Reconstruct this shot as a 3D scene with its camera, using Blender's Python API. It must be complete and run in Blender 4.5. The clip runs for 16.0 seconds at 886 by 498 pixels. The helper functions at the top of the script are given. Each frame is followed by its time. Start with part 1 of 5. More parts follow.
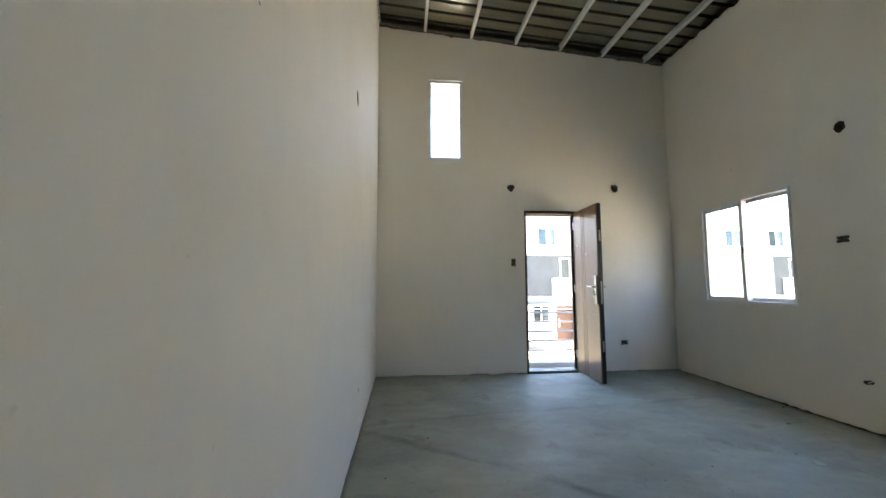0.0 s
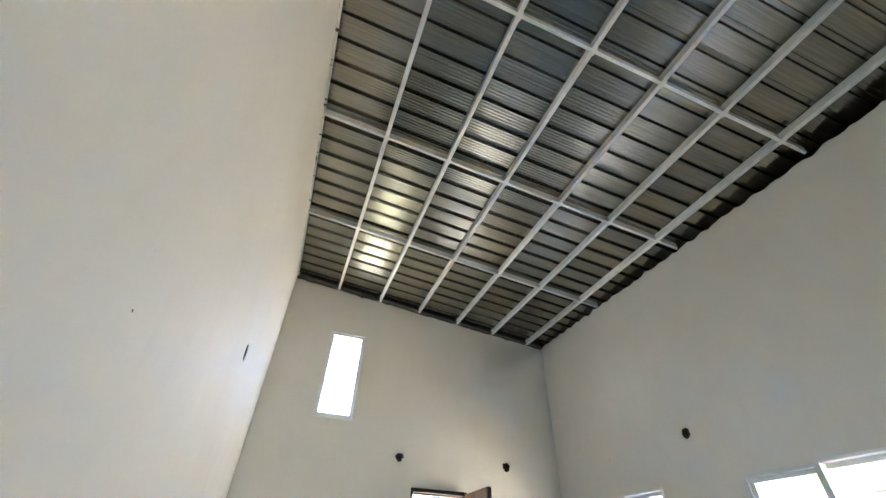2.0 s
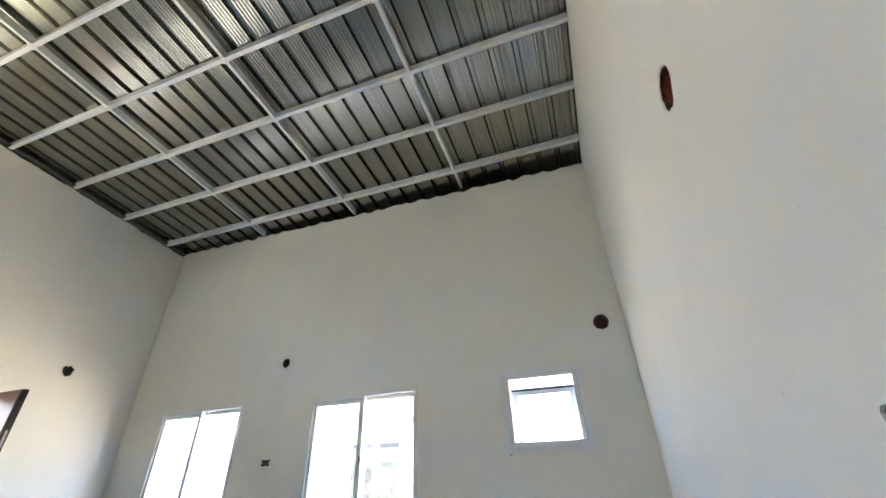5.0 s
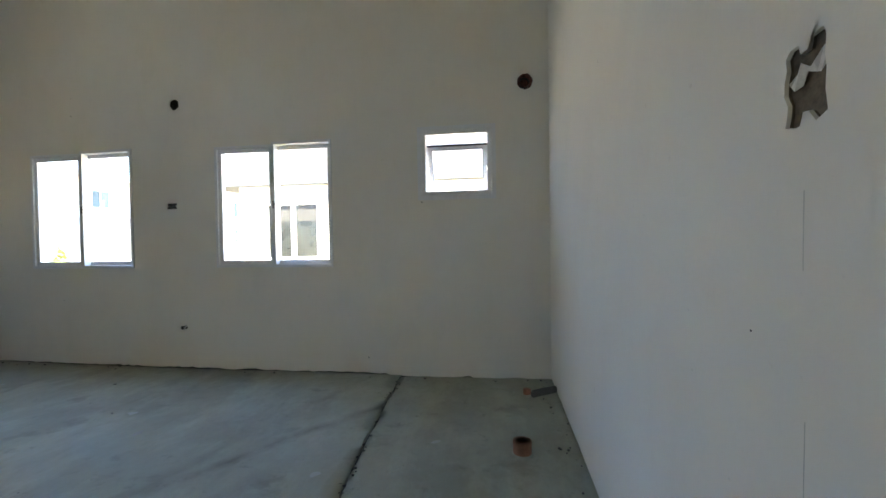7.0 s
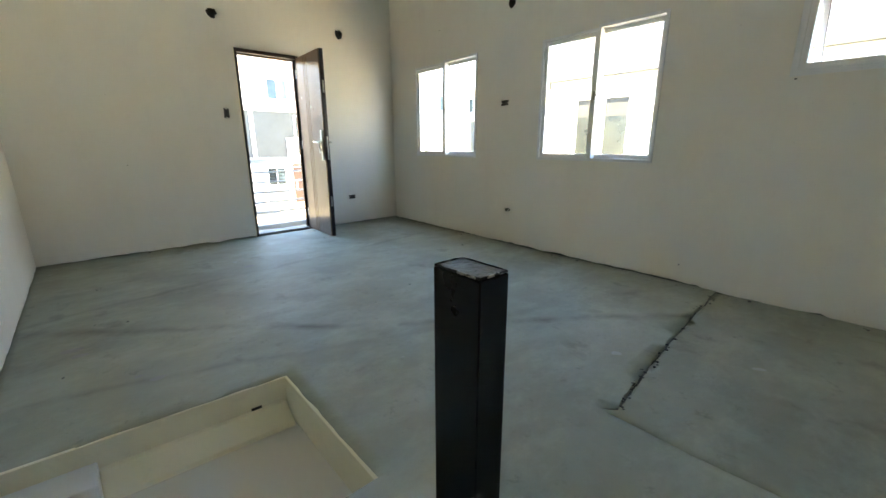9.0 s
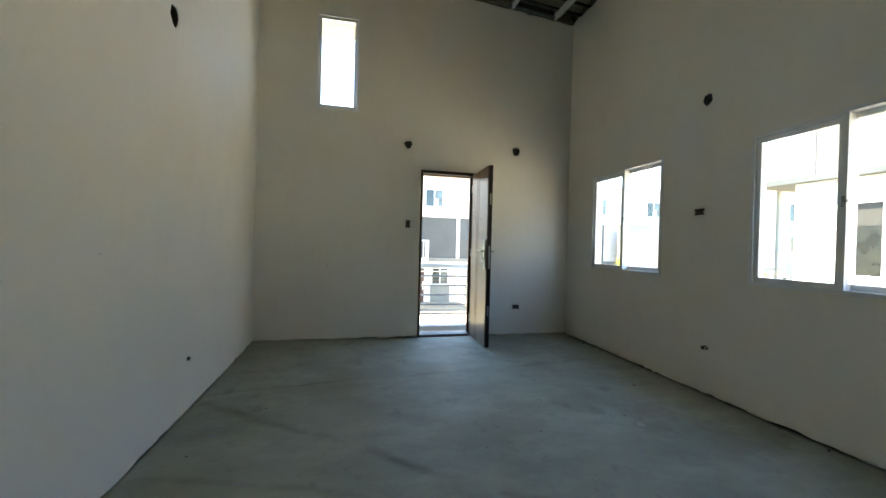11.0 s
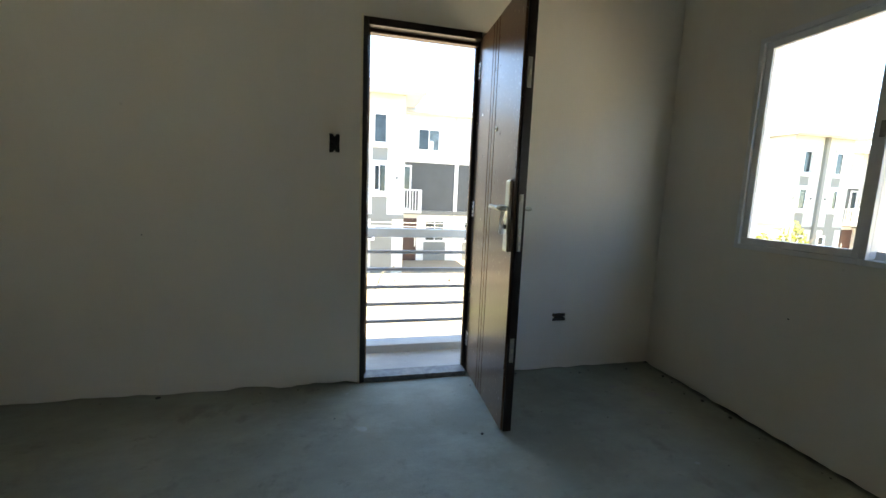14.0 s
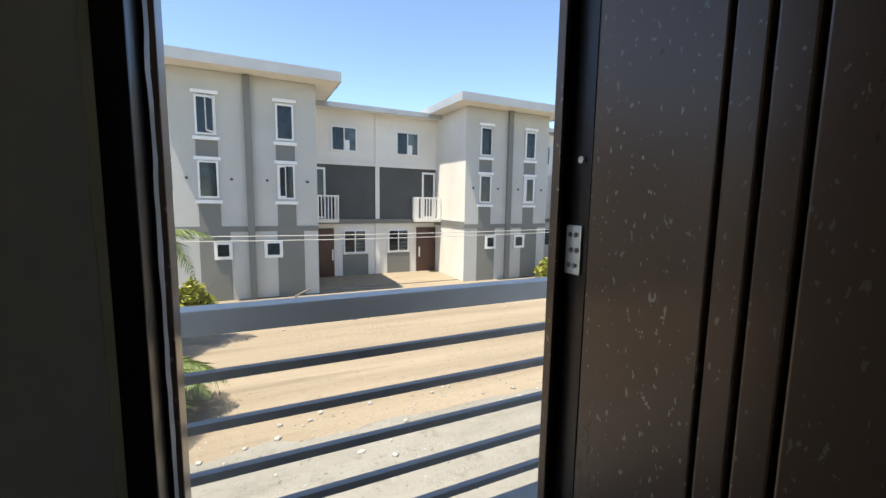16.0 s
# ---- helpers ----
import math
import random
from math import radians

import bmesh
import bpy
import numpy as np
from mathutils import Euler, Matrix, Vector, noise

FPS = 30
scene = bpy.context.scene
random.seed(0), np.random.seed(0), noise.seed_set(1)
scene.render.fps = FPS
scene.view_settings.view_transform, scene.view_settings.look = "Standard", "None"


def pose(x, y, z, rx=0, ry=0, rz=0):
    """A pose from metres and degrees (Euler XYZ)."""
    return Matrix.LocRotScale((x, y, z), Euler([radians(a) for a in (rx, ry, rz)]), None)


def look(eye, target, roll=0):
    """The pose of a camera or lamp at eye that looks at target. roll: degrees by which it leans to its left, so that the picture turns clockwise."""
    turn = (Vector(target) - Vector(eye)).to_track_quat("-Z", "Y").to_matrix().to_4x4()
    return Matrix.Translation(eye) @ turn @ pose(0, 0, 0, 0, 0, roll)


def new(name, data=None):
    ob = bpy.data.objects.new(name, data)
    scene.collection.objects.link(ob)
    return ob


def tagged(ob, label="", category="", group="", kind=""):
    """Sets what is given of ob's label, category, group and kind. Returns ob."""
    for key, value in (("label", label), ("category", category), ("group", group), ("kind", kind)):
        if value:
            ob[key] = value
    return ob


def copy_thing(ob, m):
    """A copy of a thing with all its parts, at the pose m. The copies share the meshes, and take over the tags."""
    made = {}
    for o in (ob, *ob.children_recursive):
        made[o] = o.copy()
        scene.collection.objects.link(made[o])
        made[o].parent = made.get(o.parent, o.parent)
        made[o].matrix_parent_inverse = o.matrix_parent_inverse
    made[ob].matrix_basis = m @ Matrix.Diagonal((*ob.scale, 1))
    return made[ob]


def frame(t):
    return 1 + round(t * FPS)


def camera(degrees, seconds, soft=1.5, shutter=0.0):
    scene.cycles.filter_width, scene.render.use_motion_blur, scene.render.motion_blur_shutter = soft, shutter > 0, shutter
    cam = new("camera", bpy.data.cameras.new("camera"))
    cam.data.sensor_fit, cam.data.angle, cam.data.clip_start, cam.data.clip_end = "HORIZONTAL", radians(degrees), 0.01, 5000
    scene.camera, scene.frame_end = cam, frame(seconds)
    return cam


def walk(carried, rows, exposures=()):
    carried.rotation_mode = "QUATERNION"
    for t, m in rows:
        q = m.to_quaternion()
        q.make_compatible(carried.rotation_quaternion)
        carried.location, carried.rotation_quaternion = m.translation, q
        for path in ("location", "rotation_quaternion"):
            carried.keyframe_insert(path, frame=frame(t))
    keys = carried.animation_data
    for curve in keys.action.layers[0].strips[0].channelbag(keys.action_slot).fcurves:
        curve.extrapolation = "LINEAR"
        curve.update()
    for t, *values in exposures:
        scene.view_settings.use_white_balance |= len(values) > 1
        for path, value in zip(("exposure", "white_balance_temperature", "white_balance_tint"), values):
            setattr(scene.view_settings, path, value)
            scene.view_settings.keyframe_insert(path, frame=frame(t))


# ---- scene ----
cam = camera(96.5, 16.0)
PATH = [
    (0, (-3.662, -5.078, 1.162), (-3.467, -3.095, 1.336), -0.2),
    (0.5, (-3.655, -5.095, 1.225), (-3.482, -3.161, 1.701), -0.7),
    (1, (-3.605, -5.145, 1.276), (-3.344, -3.332, 2.08), 0.3),
    (1.5, (-3.584, -5.178, 1.328), (-3.324, -3.499, 2.383), 2.9),
    (2, (-3.597, -5.177, 1.376), (-3.086, -3.712, 2.638), 2.2),
    (2.5, (-3.594, -5.203, 1.407), (-2.895, -3.981, 2.828), 0.7),
    (3, (-3.592, -5.18, 1.37), (-2.669, -4.159, 2.821), 1.9),
    (3.5, (-3.59, -5.211, 1.405), (-2.435, -4.376, 2.808), 1.0),
    (4, (-3.538, -5.232, 1.379), (-2.196, -4.556, 2.699), -0.7),
    (4.2, (-3.541, -5.227, 1.371), (-2.117, -4.594, 2.626), -1.1),
    (6.3, (-3.414, -5.169, 1.232), (-1.497, -4.81, 1.676), -0.9),
    (6.5, (-3.397, -5.164, 1.2), (-1.441, -4.861, 1.486), -0.8),
    (7, (-3.375, -5.165, 1.144), (-1.394, -4.896, 1.108), -0.9),
    (7.5, (-3.385, -5.156, 1.104), (-1.449, -4.798, 0.752), 1.1),
    (8, (-3.408, -5.134, 1.087), (-1.566, -4.587, 0.532), 2.9),
    (8.5, (-3.463, -5.101, 1.076), (-1.834, -4.117, 0.461), 1.1),
    (9, (-3.505, -5.076, 1.094), (-2.226, -3.627, 0.581), -0.2),
    (9.5, (-3.473, -5.076, 1.112), (-2.512, -3.354, 0.779), 0.3),
    (10, (-3.395, -5.081, 1.132), (-2.71, -3.203, 1.078), 0.3),
    (10.2, (-3.348, -5.068, 1.125), (-2.752, -3.159, 1.152), 0.9),
    (10.6, (-3.2, -5.06, 1.15), (-2.674, -3.137, 1.155), 1.2),
    (11, (-2.93, -4.95, 1.175), (-2.475, -3.012, 1.157), 1.5),
    (11.5, (-2.68, -4.63, 1.205), (-2.313, -2.674, 1.16), 1.8),
    (12, (-2.53, -4.27, 1.24), (-2.251, -2.296, 1.167), 2.2),
    (12.3, (-2.463, -4.042, 1.253), (-2.237, -2.057, 1.163), 2.4),
    (12.5, (-2.447, -3.813, 1.243), (-2.146, -1.838, 1.146), 3.1),
    (13, (-2.258, -3.35, 1.202), (-1.995, -1.375, 1.028), 2.4),
    (13.5, (-2.212, -2.866, 1.151), (-1.984, -0.89, 0.937), 3.0),
    (14, (-2.154, -2.363, 1.16), (-1.685, -0.436, 0.898), 2.3),
    (14.5, (-2.112, -1.896, 1.18), (-1.742, 0.059, 0.977), 3.1),
    (15, (-2.093, -1.399, 1.202), (-1.547, 0.52, 1.05), 3.6),
    (15.5, (-1.992, -0.929, 1.211), (-1.382, 0.973, 1.096), 1.1),
    (16, (-1.94, -0.52, 1.176), (-1.084, 1.273, 0.948), 0.9),
]
walk(cam, [(t, look(eye, target, roll)) for t, eye, target, roll in PATH],
     exposures=[(0, 4.72, 7400, 10), (1.5, 4.78, 7000, 10), (2.0, 5.45, 6700, 12), (2.5, 6.05, 6550, 14), (3.0, 6.2, 6600, 13), (4.2, 6.15, 6600, 13), (6.3, 4.74, 7100, 10), (7.5, 4.72, 7250, 9), (8.0, 5.05, 7000, 7), (8.5, 5.3, 8000, 6), (9.0, 5.1, 8100, 4), (9.5, 4.88, 7900, 4), (10.2, 4.25, 7600, 3), (12.4, 4.1, 7700, 3), (13.0, 3.9, 7850, 3), (14.0, 3.6, 8050, 5), (14.5, 3.2, 8050, 5), (15.0, 2.9, 7600, 6), (15.5, 1.86, 7200, 17), (16.0, 1.42, 7300, 8)])

# ---- world and sun ----
SUN_EL, SUN_AZ = radians(71), radians(253)   # azimuth from +y towards +x
world = bpy.data.worlds.new("world")
scene.world = world
world.use_nodes = True
wn = world.node_tree
sky = wn.nodes.new("ShaderNodeTexSky")
sky.sky_type, sky.sun_disc = "NISHITA", False
sky.sun_elevation, sky.sun_rotation = SUN_EL, SUN_AZ
sky.air_density, sky.dust_density, sky.ozone_density = 1.0, 0.05, 4.0
sky.altitude = 2200
wn.links.new(sky.outputs[0], wn.nodes["Background"].inputs[0])
wn.nodes["Background"].inputs[1].default_value = 0.13
sun = new("sun", bpy.data.lights.new("sun", "SUN"))
sun.data.energy, sun.data.angle, sun.data.color = 3.6, radians(0.55), (1.0, 0.95, 0.87)
to_sun = Vector((math.sin(SUN_AZ) * math.cos(SUN_EL), math.cos(SUN_AZ) * math.cos(SUN_EL), math.sin(SUN_EL)))
sun.matrix_world = look(to_sun * 30, (0, 0, 0))
# sky light in the opening of the high window
sky_lamp = new("sky_lamp", bpy.data.lights.new("sky_lamp", "AREA"))
sky_lamp.data.shape, sky_lamp.data.size, sky_lamp.data.size_y = "RECTANGLE", 0.38, 1.01
sky_lamp.data.energy, sky_lamp.data.color = 0.11, (0.93, 0.97, 1.0)
sky_lamp.matrix_world = pose(-3.123, 0.062, 3.34, -90, 0, 0)

# ---- materials ----
class Mat:
    """A small builder for node materials in object space."""
    def __init__(self, name):
        self.m = bpy.data.materials.new(name)
        self.m.use_nodes = True
        self.t = self.m.node_tree
        self.b = self.t.nodes["Principled BSDF"]
        self.co = self.t.nodes.new("ShaderNodeTexCoord").outputs["Object"]

    def node(self, kind, **values):
        n = self.t.nodes.new(kind)
        for k, v in values.items():
            n.inputs[k].default_value = v
        return n

    def link(self, a, b):
        self.t.links.new(a, b)

    def noise(self, scale, detail=4, rough=0.6, stretch=None):
        n = self.node("ShaderNodeTexNoise", Scale=scale, Detail=detail, Roughness=rough)
        if stretch:
            mp = self.node("ShaderNodeMapping", Scale=stretch)
            self.link(self.co, mp.inputs[0])
            self.link(mp.outputs[0], n.inputs["Vector"])
        else:
            self.link(self.co, n.inputs["Vector"])
        return n.outputs["Fac"]

    def ramp(self, fac, stops):
        r = self.t.nodes.new("ShaderNodeValToRGB")
        e = r.color_ramp.elements
        while len(e) < len(stops):
            e.new(0.5)
        for el, (p, c) in zip(e, stops):
            el.position = p
            el.color = (*c, 1) if len(c) == 3 else c
        self.link(fac, r.inputs[0])
        return r.outputs[0]

    def mix(self, fac, a, b, how="MIX"):
        n = self.t.nodes.new("ShaderNodeMix")
        n.data_type, n.blend_type = "RGBA", how
        for sock, v in ((n.inputs[0], fac), (n.inputs[6], a), (n.inputs[7], b)):
            if hasattr(v, "is_linked"):
                self.link(v, sock)
            else:
                sock.default_value = (*v, 1) if isinstance(v, tuple) and len(v) == 3 else v
        return n.outputs[2]

    def color(self, c):
        if isinstance(c, tuple):
            self.b.inputs["Base Color"].default_value = (*c, 1)
        else:
            self.link(c, self.b.inputs["Base Color"])

    def bump(self, height, strength=0.3, dist=0.01):
        n = self.node("ShaderNodeBump", Strength=strength, Distance=dist)
        self.link(height, n.inputs["Height"])
        self.link(n.outputs[0], self.b.inputs["Normal"])

    def set(self, rough=0.6, metal=0.0, spec=0.5):
        self.b.inputs["Roughness"].default_value = rough
        self.b.inputs["Metallic"].default_value = metal
        self.b.inputs["Specular IOR Level"].default_value = spec
        return self.m


def grey(v):
    return (v, v, v)


def painted(name, lo, hi, scale=1.2, rough=0.7, bump=0.15, fine=60, stain=None):
    k = Mat(name)
    c = k.ramp(k.noise(scale, 5), [(0.3, lo), (0.7, hi)])
    if stain:
        c = k.mix(k.ramp(k.noise(scale * 5, 8, 0.7), [(0.58, grey(0)), (0.75, grey(0.6))]), c, stain)
    k.color(c)
    k.bump(k.noise(fine, 6), bump, 0.004)
    return k.set(rough)


def plain(name, c, rough=0.5, metal=0.0, var=0.12, scale=30):
    k = Mat(name)
    k.color(k.ramp(k.noise(scale, 5), [(0.3, tuple(x * (1 - var) for x in c)), (0.7, tuple(min(1, x * (1 + var)) for x in c))]))
    return k.set(rough, metal)


def make_plaster():
    k = Mat("wall_plaster")
    c = k.ramp(k.noise(0.7, 4), [(0.25, (0.80, 0.768, 0.692)), (0.75, (0.87, 0.843, 0.775))])
    c = k.mix(k.ramp(k.noise(3.5, 8, 0.7, (1, 1, 0.45)), [(0.5, grey(0)), (0.85, grey(0.35))]), c, (0.71, 0.676, 0.596))
    c = k.mix(k.ramp(k.noise(26, 3, 0.5), [(0.72, grey(0)), (0.78, grey(0.25))]), c, (0.45, 0.43, 0.38))
    k.color(c)
    k.bump(k.mix(0.35, k.noise(5, 4), k.noise(85, 6)), 0.22, 0.006)
    return k.set(0.62, 0, 0.35)


def make_concrete(name, lo, hi, dust, streaks=()):
    k = Mat(name)
    c = k.ramp(k.noise(0.8, 7, 0.65), [(0.3, lo), (0.7, hi)])
    c = k.mix(k.ramp(k.noise(1.7, 9, 0.72, (0.9, 1.5, 1)), [(0.46, grey(0)), (0.72, grey(0.6))]), c, dust)
    c = k.mix(k.ramp(k.noise(3.1, 6, 0.6, (1.3, 0.9, 1)), [(0.60, grey(0)), (0.70, grey(0.5))]), c, tuple(x * 0.72 for x in lo))
    c = k.mix(k.ramp(k.noise(9, 9, 0.78), [(0.58, grey(0)), (0.70, grey(0.6))]), c, tuple(x * 0.6 for x in lo))
    if streaks:
        sep = k.node("ShaderNodeSeparateXYZ")
        k.link(k.co, sep.inputs[0])
        wob = k.noise(1.1, 4, 0.6)
        for a, off, wide, amount in streaks:
            m1 = k.node("ShaderNodeMath")
            m1.operation, m1.inputs[1].default_value = "MULTIPLY", -a
            k.link(sep.outputs[0], m1.inputs[0])
            m2 = k.node("ShaderNodeMath")
            m2.operation = "ADD"
            k.link(sep.outputs[1], m2.inputs[0]), k.link(m1.outputs[0], m2.inputs[1])
            m3 = k.node("ShaderNodeMath")
            m3.operation, m3.inputs[1].default_value, m3.inputs[2].default_value = "MULTIPLY_ADD", 0.30, -off - 0.15
            k.link(wob, m3.inputs[0])
            m4 = k.node("ShaderNodeMath")
            m4.operation = "ADD"
            k.link(m2.outputs[0], m4.inputs[0]), k.link(m3.outputs[0], m4.inputs[1])
            m5 = k.node("ShaderNodeMath")
            m5.operation = "ABSOLUTE"
            k.link(m4.outputs[0], m5.inputs[0])
            line = k.ramp(m5.outputs[0], [(0.0, grey(amount)), (wide, grey(0))])
            c = k.mix(k.mix(1.0, line, k.ramp(k.noise(2.3, 5, 0.6), [(0.38, grey(0)), (0.6, grey(1))]), "MULTIPLY"), c, tuple(x * 0.6 for x in lo))
    c = k.mix(k.ramp(k.noise(5.5, 2, 0.4), [(0.745, grey(0)), (0.765, grey(0.55))]), c, (0.46, 0.47, 0.46))
    k.color(c)
    k.link(k.ramp(k.noise(2.4, 6, 0.65), [(0.3, grey(0.48)), (0.7, grey(0.74))]), k.b.inputs["Roughness"])
    k.bump(k.mix(0.5, k.noise(5, 8, 0.6, (1, 2, 1)), k.noise(70, 8, 0.7)), 0.4, 0.01)
    k.b.inputs["Specular IOR Level"].default_value = 0.3
    return k.m


def make_zinc(name, lo, hi, rough, metal=1.0, streak=(0.25, 9, 1)):
    k = Mat(name)
    k.color(k.ramp(k.noise(6, 6, 0.6, streak), [(0.3, lo), (0.7, hi)]))
    k.bump(k.noise(5, 3, 0.6, (0.35, 4, 1)), 0.45, 0.004)
    return k.set(rough, metal)


def make_ground(name, lo, hi, pebble, scale=0.35, stretch=(0.5, 1.3, 1)):
    k = Mat(name)
    c = k.ramp(k.noise(scale, 9, 0.65, stretch), [(0.3, lo), (0.7, hi)])
    c = k.mix(k.ramp(k.noise(3.5, 9, 0.75), [(0.55, grey(0)), (0.7, grey(0.7))]), c, pebble)
    c = k.mix(k.ramp(k.noise(1.1, 8, 0.7, stretch), [(0.55, grey(0)), (0.68, grey(0.55))]), c, tuple(x * 0.68 for x in lo))
    c = k.mix(k.ramp(k.noise(11, 5, 0.7), [(0.62, grey(0)), (0.68, grey(0.8))]), c, tuple(x * 0.5 for x in lo))
    k.color(c)
    k.bump(k.noise(4, 10, 0.75), 0.8, 0.06)
    return k.set(0.95, 0, 0.2)


def make_glass(name="window_glass", tint=(0.96, 0.97, 0.95)):
    k = Mat(name)
    k.t.nodes.remove(k.b)
    out = k.t.nodes["Material Output"]
    tr, gl, mx = k.t.nodes.new("ShaderNodeBsdfTransparent"), k.t.nodes.new("ShaderNodeBsdfGlossy"), k.t.nodes.new("ShaderNodeMixShader")
    fr = k.node("ShaderNodeFresnel", IOR=1.45)
    tr.inputs[0].default_value = (*tint, 1)
    gl.inputs["Roughness"].default_value = 0.02
    k.link(fr.outputs[0], mx.inputs[0]), k.link(tr.outputs[0], mx.inputs[1]), k.link(gl.outputs[0], mx.inputs[2])
    k.link(mx.outputs[0], out.inputs[0])
    return k.m


def make_door_steel():
    k = Mat("door_brown_enamel")
    c = k.ramp(k.noise(3, 5, 0.6, (1, 1, 0.15)), [(0.3, (0.138, 0.080, 0.046)), (0.7, (0.152, 0.090, 0.053))])
    spots = k.ramp(k.noise(105, 2, 0.5, (1, 1, 0.55)), [(0.66, grey(0)), (0.69, grey(0.68))])
    zone = k.ramp(k.noise(2.6, 2), [(0.40, grey(0.3)), (0.58, grey(1))])
    c = k.mix(k.mix(1.0, spots, zone, "MULTIPLY"), c, (0.48, 0.42, 0.32))
    k.color(c)
    k.link(k.ramp(k.noise(7, 6, 0.65, (1, 1, 0.4)), [(0.3, grey(0.27)), (0.7, grey(0.30))]), k.b.inputs["Roughness"])
    k.bump(k.noise(55, 4), 0.02, 0.002)
    k.b.inputs["Metallic"].default_value = 0.15
    k.b.inputs["Specular IOR Level"].default_value = 0.5
    return k.m


def make_leaf(name, lo, hi):
    k = Mat(name)
    r = k.t.nodes.new("ShaderNodeNewGeometry").outputs["Random Per Island"]
    k.color(k.ramp(r, [(0.0, lo), (1.0, hi)]))
    return k.set(0.5)


PLASTER = make_plaster()
CONCRETE = make_concrete("floor_screed", (0.225, 0.233, 0.184), (0.372, 0.380, 0.308), (0.475, 0.48, 0.398), [(-0.8, -4.93, 0.075, 0.85), (0.12, -1.15, 0.05, 0.45), (-0.35, -4.1, 0.05, 0.4)])
PATCH = make_concrete("floor_patch_screed", (0.218, 0.226, 0.178), (0.362, 0.370, 0.300), (0.465, 0.47, 0.39))
RAW = make_concrete("raw_cement", (0.07, 0.07, 0.065), (0.12, 0.12, 0.11), (0.16, 0.155, 0.14))
BALCONY_CEMENT = make_concrete("balcony_cement", (0.22, 0.22, 0.21), (0.36, 0.35, 0.33), (0.42, 0.41, 0.38))
CREAM = painted("cream_paint", (0.82, 0.765, 0.57), (0.88, 0.83, 0.66), 2, 0.55, 0.3, 40, (0.74, 0.68, 0.52))
TREAD = painted("landing_cement_paint", (0.68, 0.62, 0.50), (0.84, 0.82, 0.76), 1.3, 0.32, 0.12, 40, (0.48, 0.42, 0.31))
SHEET = make_zinc("roof_sheet_zinc", (0.245, 0.234, 0.195), (0.385, 0.367, 0.314), 0.235)
PURLIN = make_zinc("galvanised_steel", (0.68, 0.685, 0.67), (0.82, 0.825, 0.81), 0.42, 0.15, (3, 3, 3))
DARK_STEEL = make_zinc("dull_steel_angle", (0.10, 0.10, 0.10), (0.22, 0.22, 0.21), 0.55, 0.6, (4, 4, 4))
ALU = painted("white_powder_coat", (0.77, 0.78, 0.79), (0.83, 0.84, 0.85), 6, 0.35, 0.03)
CHROME = plain("brushed_nickel", (0.80, 0.77, 0.64), 0.27, 0.4, 0.08, 60)
ZINC_PLATE = plain("zinc_plate", (0.72, 0.72, 0.70), 0.35, 0.8, 0.1, 80)
BLACK = plain("black_rubber", (0.012, 0.012, 0.012), 0.5)
BLACK_STEEL = plain("black_enamel", (0.006, 0.0055, 0.0045), 0.22, 0.0, 0.4, 25)
BLACK_STEEL.node_tree.nodes["Principled BSDF"].inputs["Specular IOR Level"].default_value = 0.12
k = Mat("chipped_black_paint")
k.color((0.006, 0.0055, 0.005))
k.bump(k.noise(70, 5, 0.7), 0.9, 0.006)
BLACK_CAP = k.set(0.3, 0, 0.1)
k = Mat("chipped_paint_edge")
k.color(k.ramp(k.noise(45, 4, 0.7), [(0.53, (0.008, 0.0075, 0.007)), (0.60, (0.48, 0.47, 0.43))]))
CHIPS = k.set(0.5, 0, 0.2)
DOOR = make_door_steel()
DOOR_EDGE = plain("door_edge_brown", (0.020, 0.013, 0.011), 0.3, 0.2, 0.3, 20)
GLASS = make_glass()
RED_DIRT = plain("red_brown_rubble", (0.17, 0.075, 0.055), 0.9, 0, 0.55, 45)
GASKET = plain("grey_glazing_gasket", (0.20, 0.20, 0.205), 0.6)
LATCH = plain("latch_grey", (0.33, 0.33, 0.325), 0.4, 0.5, 0.2, 60)
STRIKE = plain("dull_forend_steel", (0.34, 0.335, 0.32), 0.38, 0.7, 0.15, 60)
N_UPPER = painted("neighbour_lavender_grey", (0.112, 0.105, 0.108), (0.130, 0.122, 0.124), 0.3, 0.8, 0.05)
N_WALL = painted("neighbour_cream", (0.60, 0.565, 0.475), (0.68, 0.645, 0.55), 0.5, 0.8, 0.1, 30)
N_GREY = painted("pale_grey_render", (0.215, 0.207, 0.190), (0.255, 0.246, 0.228), 0.5, 0.8, 0.1, 30)
N_PANE = plain("neighbour_grey_glass", (0.019, 0.020, 0.016), 0.2, 0, 0.75, 2.2)
N_BLIND = plain("neighbour_blind", (0.040, 0.039, 0.034), 0.8, 0, 0.2, 6)
HAIRLINE = plain("hairline_filler", (0.60, 0.585, 0.53), 0.8, 0, 0.2, 12)
# dark brown for the hole linings and the stair slot
HOLE = plain("hole_dark_brown", (0.045, 0.038, 0.03), 0.9, 0, 0.5, 60)
RUST = plain("orange_conduit", (0.30, 0.075, 0.035), 0.6, 0, 0.3, 40)
CLAY_PIPE = plain("orange_pvc", (0.235, 0.098, 0.052), 0.5, 0, 0.2, 30)
GREYBOX = plain("box_dark_grey", (0.09, 0.085, 0.075), 0.6, 0.2, 0.4, 70)
BOARD = plain("brown_board", (0.135, 0.102, 0.068), 0.8, 0, 0.35, 90)
TAPE = plain("white_tape", (0.62, 0.60, 0.55), 0.5, 0, 0.15, 60)
BAG = plain("clear_plastic_film", (0.88, 0.87, 0.84), 0.25, 0, 0.08, 50)
BAG.node_tree.nodes["Principled BSDF"].inputs["Alpha"].default_value = 0.6
